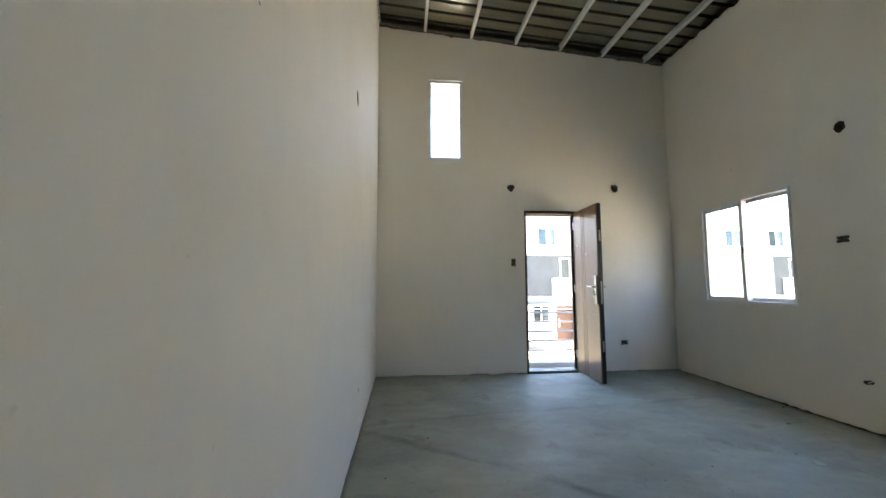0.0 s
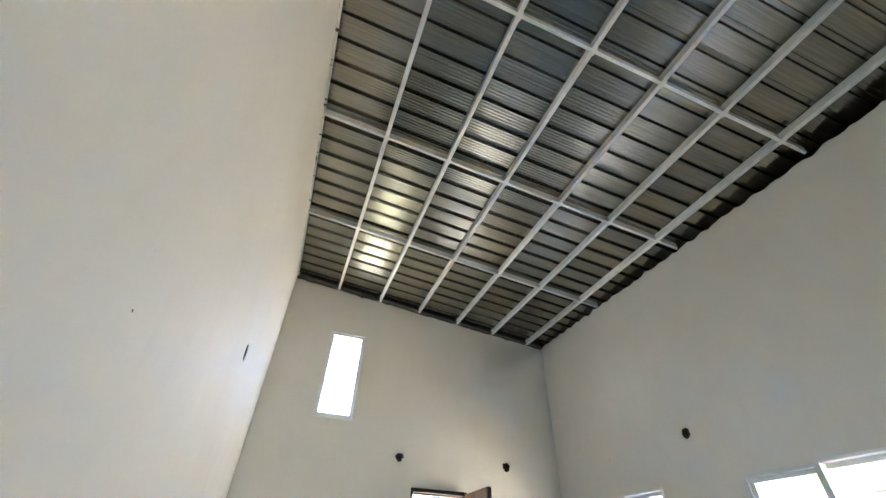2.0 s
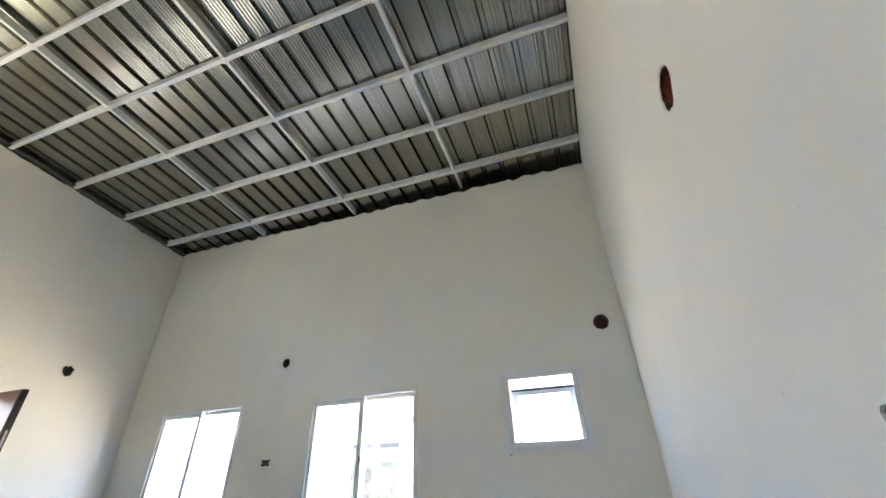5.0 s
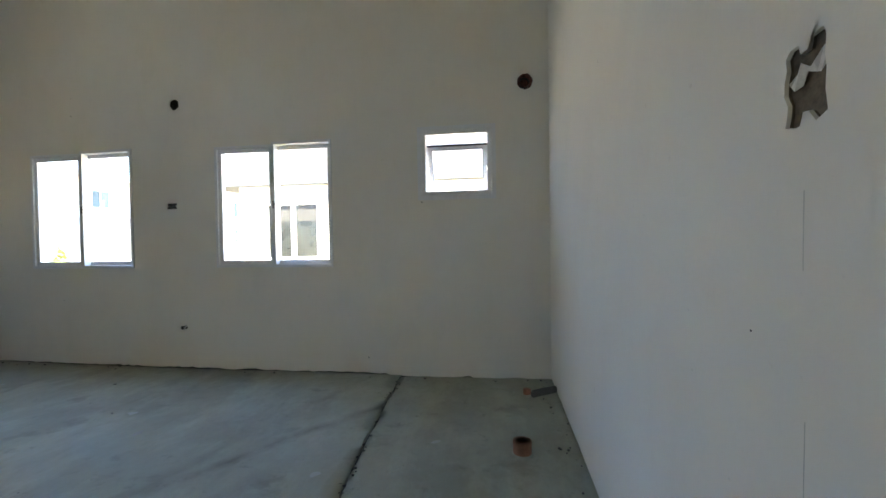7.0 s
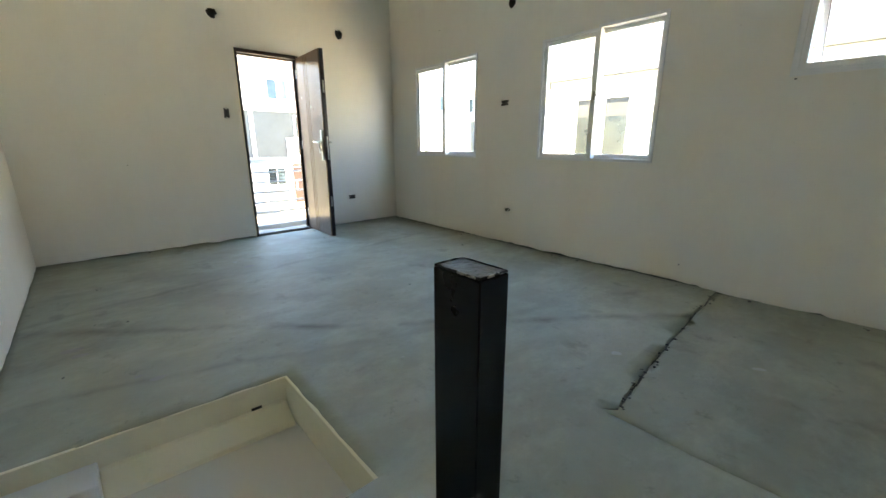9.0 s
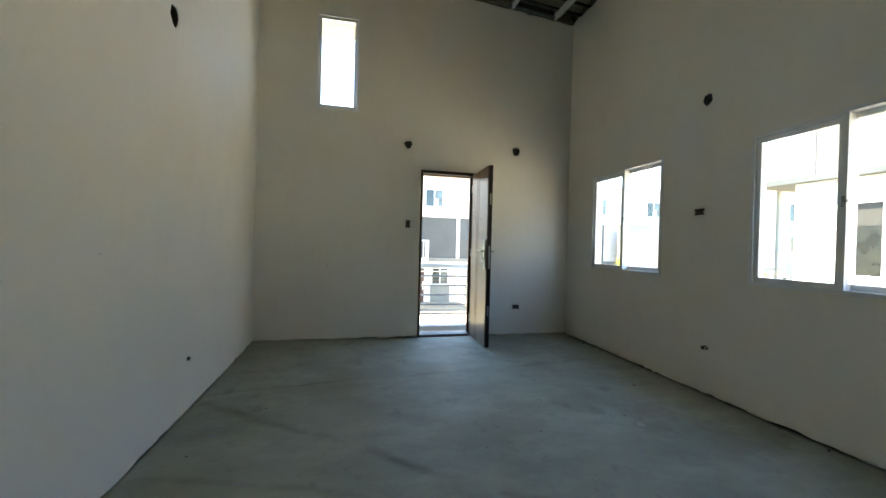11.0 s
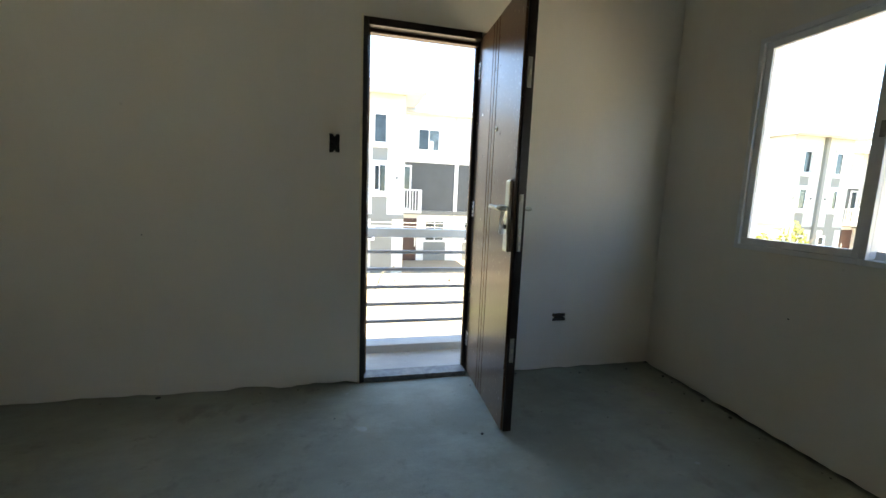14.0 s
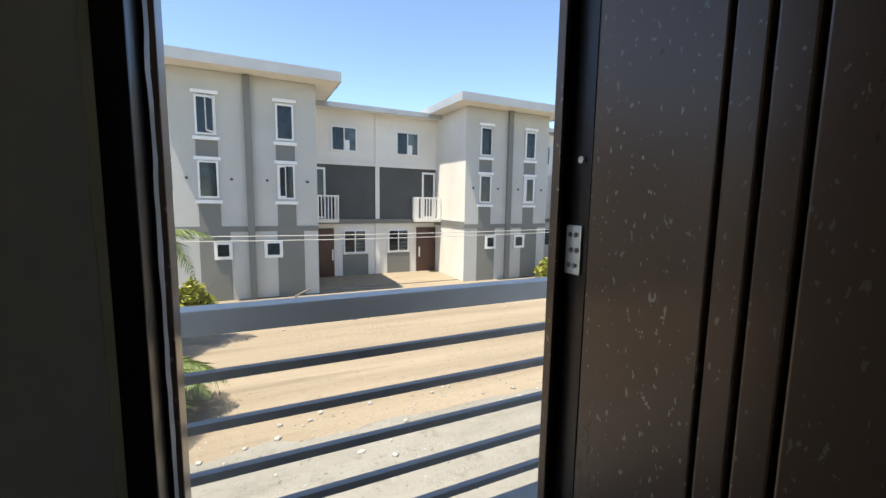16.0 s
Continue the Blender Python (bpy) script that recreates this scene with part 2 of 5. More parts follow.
# one grey rail paint in two tones: lit top rail, shaded bars
RAIL = painted("rail_grey_paint_lit", (0.52, 0.55, 0.56), (0.60, 0.63, 0.64), 5, 0.4, 0.05)
RAIL_SHADED = painted("rail_grey_paint_shaded", (0.235, 0.24, 0.245), (0.295, 0.30, 0.305), 5, 0.5, 0.05)
H_WHITE = painted("facade_cream_white", (0.66, 0.63, 0.57), (0.76, 0.73, 0.67), 0.6, 0.8, 0.1, 30, (0.60, 0.57, 0.50))
H_LIGHT = painted("facade_light_grey", (0.43, 0.43, 0.395), (0.49, 0.49, 0.455), 0.6, 0.8, 0.1, 30, (0.39, 0.385, 0.355))
H_MID = painted("facade_mid_grey", (0.165, 0.167, 0.150), (0.195, 0.197, 0.178), 0.6, 0.8, 0.1, 30)
H_DARK = painted("facade_dark_grey", (0.062, 0.068, 0.068), (0.080, 0.087, 0.087), 0.8, 0.8, 0.1, 30)
H_ROOF = painted("roof_fascia_grey", (0.33, 0.35, 0.36), (0.40, 0.42, 0.43), 0.8, 0.6)
H_FRAME = plain("white_upvc", (0.76, 0.76, 0.74), 0.4, 0, 0.05)
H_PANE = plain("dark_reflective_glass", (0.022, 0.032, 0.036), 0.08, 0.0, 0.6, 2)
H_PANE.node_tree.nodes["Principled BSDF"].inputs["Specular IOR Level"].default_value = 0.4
# same glass, the sky's reflection painted in as a lighter teal base
H_PANE_SKY_TONE = plain("glass_painted_sky_reflection", (0.09, 0.118, 0.122), 0.08, 0.0, 0.6, 2)
H_DOOR = painted("brown_door_paint", (0.055, 0.022, 0.015), (0.075, 0.032, 0.022), 2, 0.4)
SAND = make_ground("sandy_ground", (0.235, 0.192, 0.138), (0.325, 0.272, 0.200), (0.195, 0.162, 0.12))
ROAD = make_ground("dirt_road", (0.228, 0.188, 0.136), (0.33, 0.277, 0.206), (0.285, 0.24, 0.185), 0.9, (0.12, 1.4, 1))
GRAVEL = make_ground("grey_gravel", (0.205, 0.196, 0.170), (0.30, 0.288, 0.255), (0.135, 0.126, 0.108), 0.8)
RUBBLE = make_ground("verge_rubble", (0.23, 0.20, 0.155), (0.35, 0.305, 0.24), (0.17, 0.15, 0.12), 1.4, (0.8, 1.2, 1))
PALM = make_leaf("palm_green", (0.05, 0.085, 0.02), (0.16, 0.20, 0.05))
SHRUB = make_leaf("shrub_yellow_green", (0.12, 0.15, 0.02), (0.36, 0.34, 0.06))
BARK = painted("palm_bark", (0.10, 0.08, 0.06), (0.20, 0.17, 0.13), 8, 0.9, 0.6)
CABLE = plain("cable_grey", (0.42, 0.42, 0.40), 0.6)

# ---- mesh helpers ----
def box(bm, x0, x1, y0, y1, z0, z1, bevel=0.0):
    vs = [bm.verts.new((x, y, z)) for z in (z0, z1) for y in (y0, y1) for x in (x0, x1)]
    fs = [bm.faces.new([vs[i] for i in q]) for q in ((0, 2, 3, 1), (4, 5, 7, 6), (0, 1, 5, 4), (2, 6, 7, 3), (0, 4, 6, 2), (1, 3, 7, 5))]
    if bevel:
        es = {e for f in fs for e in f.edges}
        bmesh.ops.bevel(bm, geom=list(es), offset=bevel, segments=2, profile=0.6, affect="EDGES")
    return bm


def boxed(*args, bevel=0.0):
    return box(bmesh.new(), *args, bevel=bevel)


def tube(bm, pts, r, sides=8, cap=True, taper=None):
    rings = []
    for i, p in enumerate(pts):
        p = Vector(p)
        d = (Vector(pts[min(i + 1, len(pts) - 1)]) - Vector(pts[max(i - 1, 0)])).normalized()
        a = d.cross(Vector((0, 0, 1)) if abs(d.z) < 0.9 else Vector((1, 0, 0))).normalized()
        b = d.cross(a)
        rr = r if taper is None else r + (taper - r) * i / (len(pts) - 1)
        rings.append([bm.verts.new(p + a * rr * math.cos(6.28318 * k / sides) + b * rr * math.sin(6.28318 * k / sides)) for k in range(sides)])
    for u, v in zip(rings, rings[1:]):
        for k in range(sides):
            bm.faces.new((u[k], u[(k + 1) % sides], v[(k + 1) % sides], v[k]))
    if cap:
        bm.faces.new(rings[0][::-1]), bm.faces.new(rings[-1])
    return bm


def mesh_of(name, bm, mat, smooth=False):
    bmesh.ops.recalc_face_normals(bm, faces=bm.faces)
    me = bpy.data.meshes.new(name)
    bm.to_mesh(me)
    bm.free()
    me.materials.append(mat)
    if smooth:
        me.shade_smooth()
    return me


def thing(name, base, label, category, group="", kind=""):
    """An Empty at its base, for the parts of one thing."""
    e = new(name)
    e.location = base
    return tagged(e, label, category, group, kind)


def part(name, bm, mat, parent, label="", smooth=False):
    """One mesh, built in world places, under a thing or a part."""
    ob = new(name, mesh_of(name, bm, mat, smooth))
    ob.parent = parent
    if parent.data is None:
        ob.matrix_parent_inverse = Matrix.Translation(-parent.location)
    return tagged(ob, label)


def single(name, bm, mat, label, category, group="", kind="", smooth=False):
    return tagged(new(name, mesh_of(name, bm, mat, smooth)), label, category, group, kind)


# ---- plan of the room (metres; door wall on y = 0, window wall on x = 0) ----
XW, YS = -4.01, -5.605
SLOPE = 0.0875
def roof_z(x):
    return 4.26 - SLOPE * x

DOOR_U, DOOR_V = (-2.080, -1.362), (0.0, 2.128)
HIGH_WIN = (-3.372, -2.874, 2.770, 3.908)
WIN_1 = (-1.706, -0.558, 0.937, 2.085)
WIN_2 = (-3.715, -2.570, 0.936, 2.078)
WIN_3 = (-5.132, -4.532, 1.542, 2.10)
T = 0.15

# knocked-out boxes and holes: wall, u, v, half width, half height, kind
HOLES = [("N", -2.247, 2.431, 0.064, 0.060, "knock"), ("N", -0.794, 2.453, 0.066, 0.066, "knock"), ("N", -2.231, 1.434, 0.031, 0.060, "switch"),
         ("N", -0.742, 0.374, 0.054, 0.031, "outlet"), ("E", -2.171, 2.474, 0.054, 0.058, "round"), ("E", -5.415, 2.469, 0.076, 0.076, "round"),
         ("E", -2.121, 1.522, 0.056, 0.032, "outlet"), ("E", -2.216, 0.370, 0.050, 0.034, "torn"), ("S", -2.51, 2.37, 0.075, 0.080, "rusty"),
         ("S", -2.740, 1.370, 0.041, 0.067, "cut"), ("S", -2.21, 0.35, 0.036, 0.060, "knock"), ("W", -2.19, 2.54, 0.068, 0.072, "round"), ("W", -1.86, 0.335, 0.046, 0.032, "torn")]


def wall(name, P, u0, u1, top, openings, label):
    """A wall with thickness, a ragged upper and lower plaster edge, through openings and shallow box holes. P(u, v, d) gives the place."""
    rng = random.Random(name)
    us, vs = {u0, u1}, {0.0, 0.06, 4.0}
    for a, b, c, d, deep in openings:
        us |= {a, b}
        vs |= {c, d}
    base = sorted(us)
    for a, b in zip(base, base[1:]):
        n = max(1, int((b - a) / 0.05))
        us |= {a + (b - a) * i / n for i in range(n)}
    us, vs = sorted(us), sorted(v for v in vs if v >= 0)
    bm, cache = bmesh.new(), {}
    rag = 1.0 if name == "wall_east" else 0.3
    ups = {u: top(u) + rng.uniform(-0.012, 0.008) + rag * (0.018 * noise.noise((u * 5.3, 2, 9)) + 0.012 * noise.noise((u * 13, 5, 1)) + 0.008 * math.sin(u * 31.2)) for u in us}
    downs = {u: 0.010 + 0.016 * noise.noise((u * 5, len(name), 0)) + 0.010 * noise.noise((u * 19, len(name), 4)) + rng.uniform(0, 0.005) - (0.022 * max(0.0, math.sin(math.pi * min(1.0, max(0.0, -u / 5.9)))) ** 0.6 if name in ("wall_east", "wall_west") else 0.0) for u in us}

    def vert(u, v, d):
        key = (u, v, d)
        if key not in cache:
            z = v
            if v == "top":
                z = ups[u] if d == 0 else top(u)
            elif v == 0.0:
                z = max(-0.024, downs[u]) - (0.024 if (name == "wall_east" and u < -4.2) or (name == "wall_south" and u > -2.0) else 0.008 if name == "wall_west" and u < -0.3 else 0.0) if d == 0 else -0.12
                if any(c == 0 and a - 1e-6 <= u <= b + 1e-6 for a, b, c, dd, dp in openings):
                    z = 0.0 if d == 0 else -0.12
            cache[key] = bm.verts.new(P(u, z, d))
        return cache[key]

    rows = vs + ["top"]
    for ua, ub in zip(us, us[1:]):
        for va, vb in zip(rows, rows[1:]):
            um, vm = (ua + ub) / 2, (va + (vb if vb != "top" else 4.4)) / 2
            inside = [o for o in openings if o[0] < um < o[1] and o[2] < vm < o[3]]
            if not inside:
                bm.faces.new([vert(*q, 0) for q in ((ua, va), (ub, va), (ub, vb), (ua, vb))])
            if not inside or not inside[0][4]:
                bm.faces.new([vert(*q, T) for q in ((ua, va), (ua, vb), (ub, vb), (ub, va))])
        bm.faces.new([vert(ua, "top", 0), vert(ub, "top", 0), vert(ub, "top", T), vert(ua, "top", T)])
    for a, b, c, d, deep in openings:
        if deep:
            cols = [u for u in us if a <= u <= b]
            lines = [v for v in vs if c <= v <= d]
            for p, q in zip(cols, cols[1:]):
                bm.faces.new([vert(p, d, 0), vert(q, d, 0), vert(q, d, T), vert(p, d, T)])
                if c > 0:
                    bm.faces.new([vert(p, c, 0), vert(p, c, T), vert(q, c, T), vert(q, c, 0)])
            for p, q in zip(lines, lines[1:]):
                for u in (a, b):
                    bm.faces.new([vert(u, p, 0), vert(u, q, 0), vert(u, q, T), vert(u, p, T)])
    return single(name, bm, PLASTER, label, "wall", kind="structure")


PN = lambda u, v, d: (u, d, v)
PE = lambda u, v, d: (d, u, v)
PS = lambda u, v, d: (u, YS - d, v)
PW = lambda u, v, d: (XW - d, u, v)
PLACE = {"N": PN, "E": PE, "S": PS, "W": PW}
M = 0.022
def cuts(side):
    return [(u - w - M, u + w + M, v - h - M, v + h + M, False) for s, u, v, w, h, k in HOLES if s == side]

WALLS = {
    "N": wall("wall_north", PN, XW, 0.0, lambda u: roof_z(u) - 0.012, [(*DOOR_U, *DOOR_V, True), (*HIGH_WIN, True)] + cuts("N"), "cream-white plastered wall with an entrance door and high window"),
    "E": wall("wall_east", PE, YS, 0.0, lambda u: 4.288 - 0.085 * u / YS, [(*WIN_1, True), (*WIN_2, True), (*WIN_3, True)] + cuts("E"), "cream-white plastered wall with three aluminium windows"),
    "S": wall("wall_south", PS, XW, 0.0, lambda u: roof_z(u) + 0.03, cuts("S"), "cream-white plastered end wall with knocked-out box holes"),
    "W": wall("wall_west", PW, YS, 0.0, lambda u: roof_z(XW) + 0.04, cuts("W"), "long cream-white plastered party wall"),
}

# holes with ragged plaster rims
def outline(kind, w, h, rng):
    pts = []
    if kind == "cut":
        rim = ((-.98, -.85), (-.5, -.98), (-.18, -.72), (.08, -.7), (.22, -.98), (.5, -1), (.95, -.92), (.85, -.7), (.8, -.45), (1, -.2), (.98, .1), (.86, .35),
               (.92, .62), (.7, .76), (.3, .78), (.2, .56), (-.12, .58), (-.2, .82), (-.8, .85), (-.9, .7), (-.9, .55), (-.86, .3), (-.92, 0), (-.88, -.4))
        pts = [(w * x, h * y) for x, y in rim]
    elif kind in ("switch", "outlet"):
        corners = [(-1, -1), (1, -1), (1, 1), (-1, 1)]
        for i in range(4):
            (ax, ay), (bx, by) = corners[i], corners[(i + 1) % 4]
            for k in range(6):
                s = k / 6
                notch = 0.72 if (k == 3 and ((kind == "outlet" and i % 2) or (kind != "outlet" and not i % 2))) else 1.0
                x, y = (ax + (bx - ax) * s), (ay + (by - ay) * s)
                if i % 2:
                    x *= notch
                else:
                    y *= notch
                pts.append((w * x * (1 + rng.uniform(-0.05, 0.05)) * 0.95, h * y * (1 + rng.uniform(-0.05, 0.05)) * 0.9))
    else:
        n = 20
        for k in range(n):
            a = 2 * math.pi * (k + 0.5) / n - 3 * math.pi / 4
            r = {"knock": 0.88 + 0.10 * math.cos(3 * a + 4.71), "round": 0.94, "rusty": 0.95, "torn": 0.72 + 0.25 * math.cos(2 * a + 0.7)}[kind]
            r *= 1 + rng.uniform(-0.10, 0.05) * (2 if kind in ("knock", "torn") else 1)
            pts.append((w * r * math.cos(a), h * r * math.sin(a)))
    return pts


def wall_hole(i, side, u, v, w, h, kind):
    rng = random.Random(i * 7 + 3)
    P = PLACE[side]
    pts = outline(kind, w, h, rng)
    n = len(pts)
    W, H = w + M, h + M
    # rim of plaster between the ragged hole and the square cut in the wall
    bm = bmesh.new()
    inner = [bm.verts.new(P(u + x, v + y, 0)) for x, y in pts]
    deep = 0.985 if kind == "cut" else 0.93
    back = [bm.verts.new(P(u + x * deep, v + y * deep, 0.006)) for x, y in pts]
    sq = [(-W, -H), (W, -H), (W, H), (-W, H)]
    outer = []
    for k in range(n):
        s = 4 * k / n
        e, fr = int(s), s - int(s)
        (ax, ay), (bx, by) = sq[e], sq[(e + 1) % 4]
        outer.append(bm.verts.new(P(u + ax + (bx - ax) * fr, v + ay + (by - ay) * fr, 0)))
    for k in range(n):
        j = (k + 1) % n
        bm.faces.new((outer[k], outer[j], inner[j], inner[k]))
        bm.faces.new((inner[k], inner[j], back[j], back[k]))
    rim = new("plaster_rim", mesh_of("plaster_rim", bm, PLASTER))
    rim.parent = WALLS[side]
    # recess
    names = {"switch": ("switch_box", "open dark switch box recess without cover", "switch box"), "outlet": ("outlet_box", "open grey outlet box recess without cover", "outlet box"),
             "cut": ("panel_box", "torn box recess half covered with white tape", "electrical box"), "torn": ("outlet_box", "torn shallow outlet hole with loose wire", "outlet box")}
    nm, lab, cat = names.get(kind, ("conduit_hole", "ragged round conduit hole knocked into plaster", "wall hole"))
    base = thing(nm, P(u, v, 0.02), lab, cat, "holes in the walls")
    bm = bmesh.new()
    a = [bm.verts.new(P(u + x * 1.04, v + y * 1.04, 0.005)) for x, y in pts]
    b = [bm.verts.new(P(u + x * 1.0, v + y * 1.0, 0.010 if kind == "cut" else 0.035 if kind == "rusty" else 0.07)) for x, y in pts]
    for k in range(n):
        bm.faces.new((a[k], a[(k + 1) % n], b[(k + 1) % n], b[k]))
    bm.faces.new(b)
    part("recess", bm, BOARD if kind == "cut" else RED_DIRT if kind == "rusty" or (side == "E" and u < -5) else GREYBOX if kind in ("outlet", "switch") else HOLE, base)
    if kind in ("outlet", "switch", "torn", "cut"):
        s = 1 if kind != "switch" else -1
        p0, p1 = (u - w * 0.8, v + h * 0.5), (u + w * 0.8, v - h * 0.55)
        bm = tube(bmesh.new(), [P(p0[0], p0[1], 0.045), P((p0[0] + p1[0]) / 2, (p0[1] + p1[1]) / 2 + 0.006, 0.028), P(p1[0], p1[1], 0.04)], 0.006, 6)
        part("wire", bm, TAPE if kind == "torn" else GREYBOX, base)
    if kind == "cut":
        bm = bmesh.new()
        g = [[bm.verts.new(P(u + w * (-0.95 + 0.3 * i2) , v + h * (0.30 - 0.30 * j - 0.16 * (-0.95 + 0.3 * i2) + 0.13 * math.sin(i2 * 1.9 + j * 2.4)), 0.002 + 0.004 * ((i2 + j) % 2))) for i2 in range(7)] for j in range(2)]
        for i2 in range(6):
            bm.faces.new((g[0][i2], g[0][i2 + 1], g[1][i2 + 1], g[1][i2]))
        part("tape", bm, TAPE, base, "torn white tape strip")
    if kind in ("round", "rusty", "knock"):
        bm = tube(bmesh.new(), [P(u + 0.004, v, 0.012 if kind == "rusty" else 0.03), P(u + 0.004, v, 0.034 if kind == "rusty" else 0.065)], min(w, h) * 0.55, 14, False)
        part("conduit", bm, RUST if kind == "rusty" else HOLE, base, "orange conduit end" if kind == "rusty" else "")


for i, spec in enumerate(HOLES):
    wall_hole(i, *spec)

# plastered-over chase line on the end wall
bm = bmesh.new()
prev = None
for k in range(60):
    z = 0.35 + 0.86 * k / 59
    if 0.88 < z < 1.09:
        prev = None
        continue
    x = -2.741 + 0.004 * noise.noise((z * 5, 3, 1))
    row = [bm.verts.new((x - 0.0011, YS + 0.0015, z)), bm.verts.new((x + 0.0011, YS + 0.0015, z))]
    if prev:
        bm.faces.new((prev[0], prev[1], row[1], row[0]))
    prev = row
crack_line = new("hairline_crack", mesh_of("hairline_crack", bm, HAIRLINE))
crack_line.parent = WALLS["S"]

# nail marks and specks in the plaster
for side, u, v, r in (("W", -4.15, 1.83, 0.006), ("E", -4.53, 1.49, 0.007), ("E", -4.03, 0.13, 0.006), ("E", -1.05, 2.43, 0.006), ("S", -2.62, 0.98, 0.003), ("N", -3.2, 0.9, 0.004), ("E", -0.9, 0.62, 0.005), ("S", -1.6, 1.9, 0.004), ("W", -2.9, 1.1, 0.004)):
    bm = bmesh.new()
    bm.faces.new([bm.verts.new(PLACE[side](u + r * (1 + 0.4 * math.sin(k * 2.3)) * math.cos(k * 0.785), v + 0.7 * r * math.sin(k * 0.785), -0.0012)) for k in range(8)])
    mark = new("nail_mark", mesh_of("nail_mark", bm, RAW))
    mark.parent = WALLS[side]

# ---- floor: screed with the stair opening, the lower patch and its crack ----
SX, SN, SS = -2.945, -3.273, -4.103       # stair recess: east edge, north edge, south edge
def stair_n(x):
    return SN + (SX - x) * 0.06

def crack_y(x):
    s = min(1.0, max(0.0, -x / 2.03))
    return -4.32 - 0.125 * s - 0.04 * s ** 5 + 0.010 * noise.noise((x * 4.2, 5, 2)) + 0.011 * noise.noise((x * 15, 1, 7))

def crack_x(y):
    return -2.04 + 0.022 * noise.noise((y * 3.1, 4, 4)) + 0.008 * noise.noise((y * 15, 2, 9))

def lump(x, y):
    span = max(0.0, math.sin(math.pi * min(1.0, max(0.0, -y / 5.9)))) ** 0.6
    dip = 0.024 * span * max(0.0, 1 + x / 0.7) ** 2 + 0.022 * span * max(0.0, 1 - (x - XW) / 0.6) ** 2 if x > -0.7 or x < XW + 0.6 else 0.0
    return -dip + 0.004 * noise.noise((x * 1.3, y * 1.3, 0)) + 0.0016 * noise.noise((x * 6, y * 6, 3))


def sheet_grid(name, keep, step, z, mat, shift=None):
    """A gently uneven slab top with a skirt, over the cells that keep() accepts."""
    nx, ny = int(round((0.02 - XW + 0.02) / step)), int(round((0.06 - YS + 0.02) / step))
    bm, vs, used = bmesh.new(), {}, {}
    def vert(i, j):
        if (i, j) not in vs:
            x, y = XW - 0.02 + i * step, YS - 0.02 + j * step
            if shift:
                x, y = shift(x, y)
            vs[i, j] = bm.verts.new((x, y, z(x, y) + lump(x, y)))
        return vs[i, j]
    for i in range(nx):
        for j in range(ny):
            if keep(XW - 0.02 + (i + 0.5) * step, YS - 0.02 + (j + 0.5) * step):
                bm.faces.new((vert(i, j), vert(i + 1, j), vert(i + 1, j + 1), vert(i, j + 1)))
    rim = [e for e in bm.edges if len(e.link_faces) == 1]
    ext = bmesh.ops.extrude_edge_only(bm, edges=rim)
    for v in ext["geom"]:
        if isinstance(v, bmesh.types.BMVert):
            v.co.z -= 0.05
    return mesh_of(name, bm, mat, True)


STEP = 0.05
def in_stair(x, y):
    return x < SX and SS < y < stair_n(x)
def in_patch(x, y):
    return x > -2.03 and y < -4.42 + 0.075 * (x + 2.0)
def snap_main(x, y):
    """Pulls the slab's border cells onto the ragged crack and the stair's edges."""
    if x > -2.08 and abs(y + 4.42 - 0.075 * (x + 2.0)) < STEP * 0.8 and x > -2.02:
        y = crack_y(x) + 0.008
    elif abs(x + 2.03) < STEP * 0.75 and y < -4.45:
        x = crack_x(y)
    if abs(x - SX) < STEP * 0.6 and SS - STEP < y < SN + STEP:
        x = SX + 0.008 * noise.noise((y * 9, 1, 1))
    if x < SX + STEP:
        if abs(y - stair_n(x)) < STEP * 0.62:
            y = stair_n(min(x, SX)) + 0.008 * noise.noise((x * 9, 2, 1))
        if abs(y - SS) < STEP * 0.6:
            y = SS
    return x, y
def snap_patch(x, y):
    if abs(y + 4.42 - 0.075 * (x + 2.0)) < STEP * 0.8 and x > -2.02:
        y = crack_y(x) - 0.008 - 0.006 * noise.noise((x * 12, 3, 3))
    elif abs(x + 2.03) < STEP * 0.75:
        x = crack_x(y) + 0.001
    return x, y

floor_ob = tagged(new("floor", sheet_grid("floor", lambda x, y: not in_stair(x, y) and not in_patch(x, y), STEP, lambda x, y: 0.0, CONCRETE, snap_main)),
                  "bare grey cement screed floor, stained and dusty", "floor", kind="structure")
patch_ob = new("screed_patch", sheet_grid("screed_patch", in_patch, STEP, lambda x, y: -0.010 * min(1.0, max(0.0, (x - crack_x(y) - 0.004) / 0.3)), PATCH, snap_patch))
patch_ob.parent = floor_ob
tagged(patch_ob, "slightly lower darker cement patch with cracked edge")
bm = boxed(XW - T + 0.004, SX + 0.01, SN + 0.075, T - 0.004, -0.2, -0.03)
box(bm, SX + 0.01, T - 0.004, YS - T + 0.004, T - 0.004, -0.2, -0.03)
box(bm, XW - T + 0.004, SX + 0.01, YS - T + 0.004, SS, -0.2, -0.03)
for cx_, cy_ in ((0.0, 0.0), (0.0, YS - T), (XW - T, 0.0), (XW - T, YS - T)):
    box(bm, cx_ + 0.001, cx_ + T - 0.001, cy_ + 0.001, cy_ + T - 0.001, -0.15, 4.30 if cx_ == 0 else 4.62)
slab = new("slab_and_corner_columns", mesh_of("slab", bm, RAW))
slab.parent = floor_ob

# stair head: cream edges, top tread, ledge and white block
def skewed(bm):
    """Turns the north side a little, as the edge runs."""
    for v in bm.verts:
        if v.co.y > SN - 0.3:
            v.co.y += (SX - v.co.x) * 0.06
    return bm

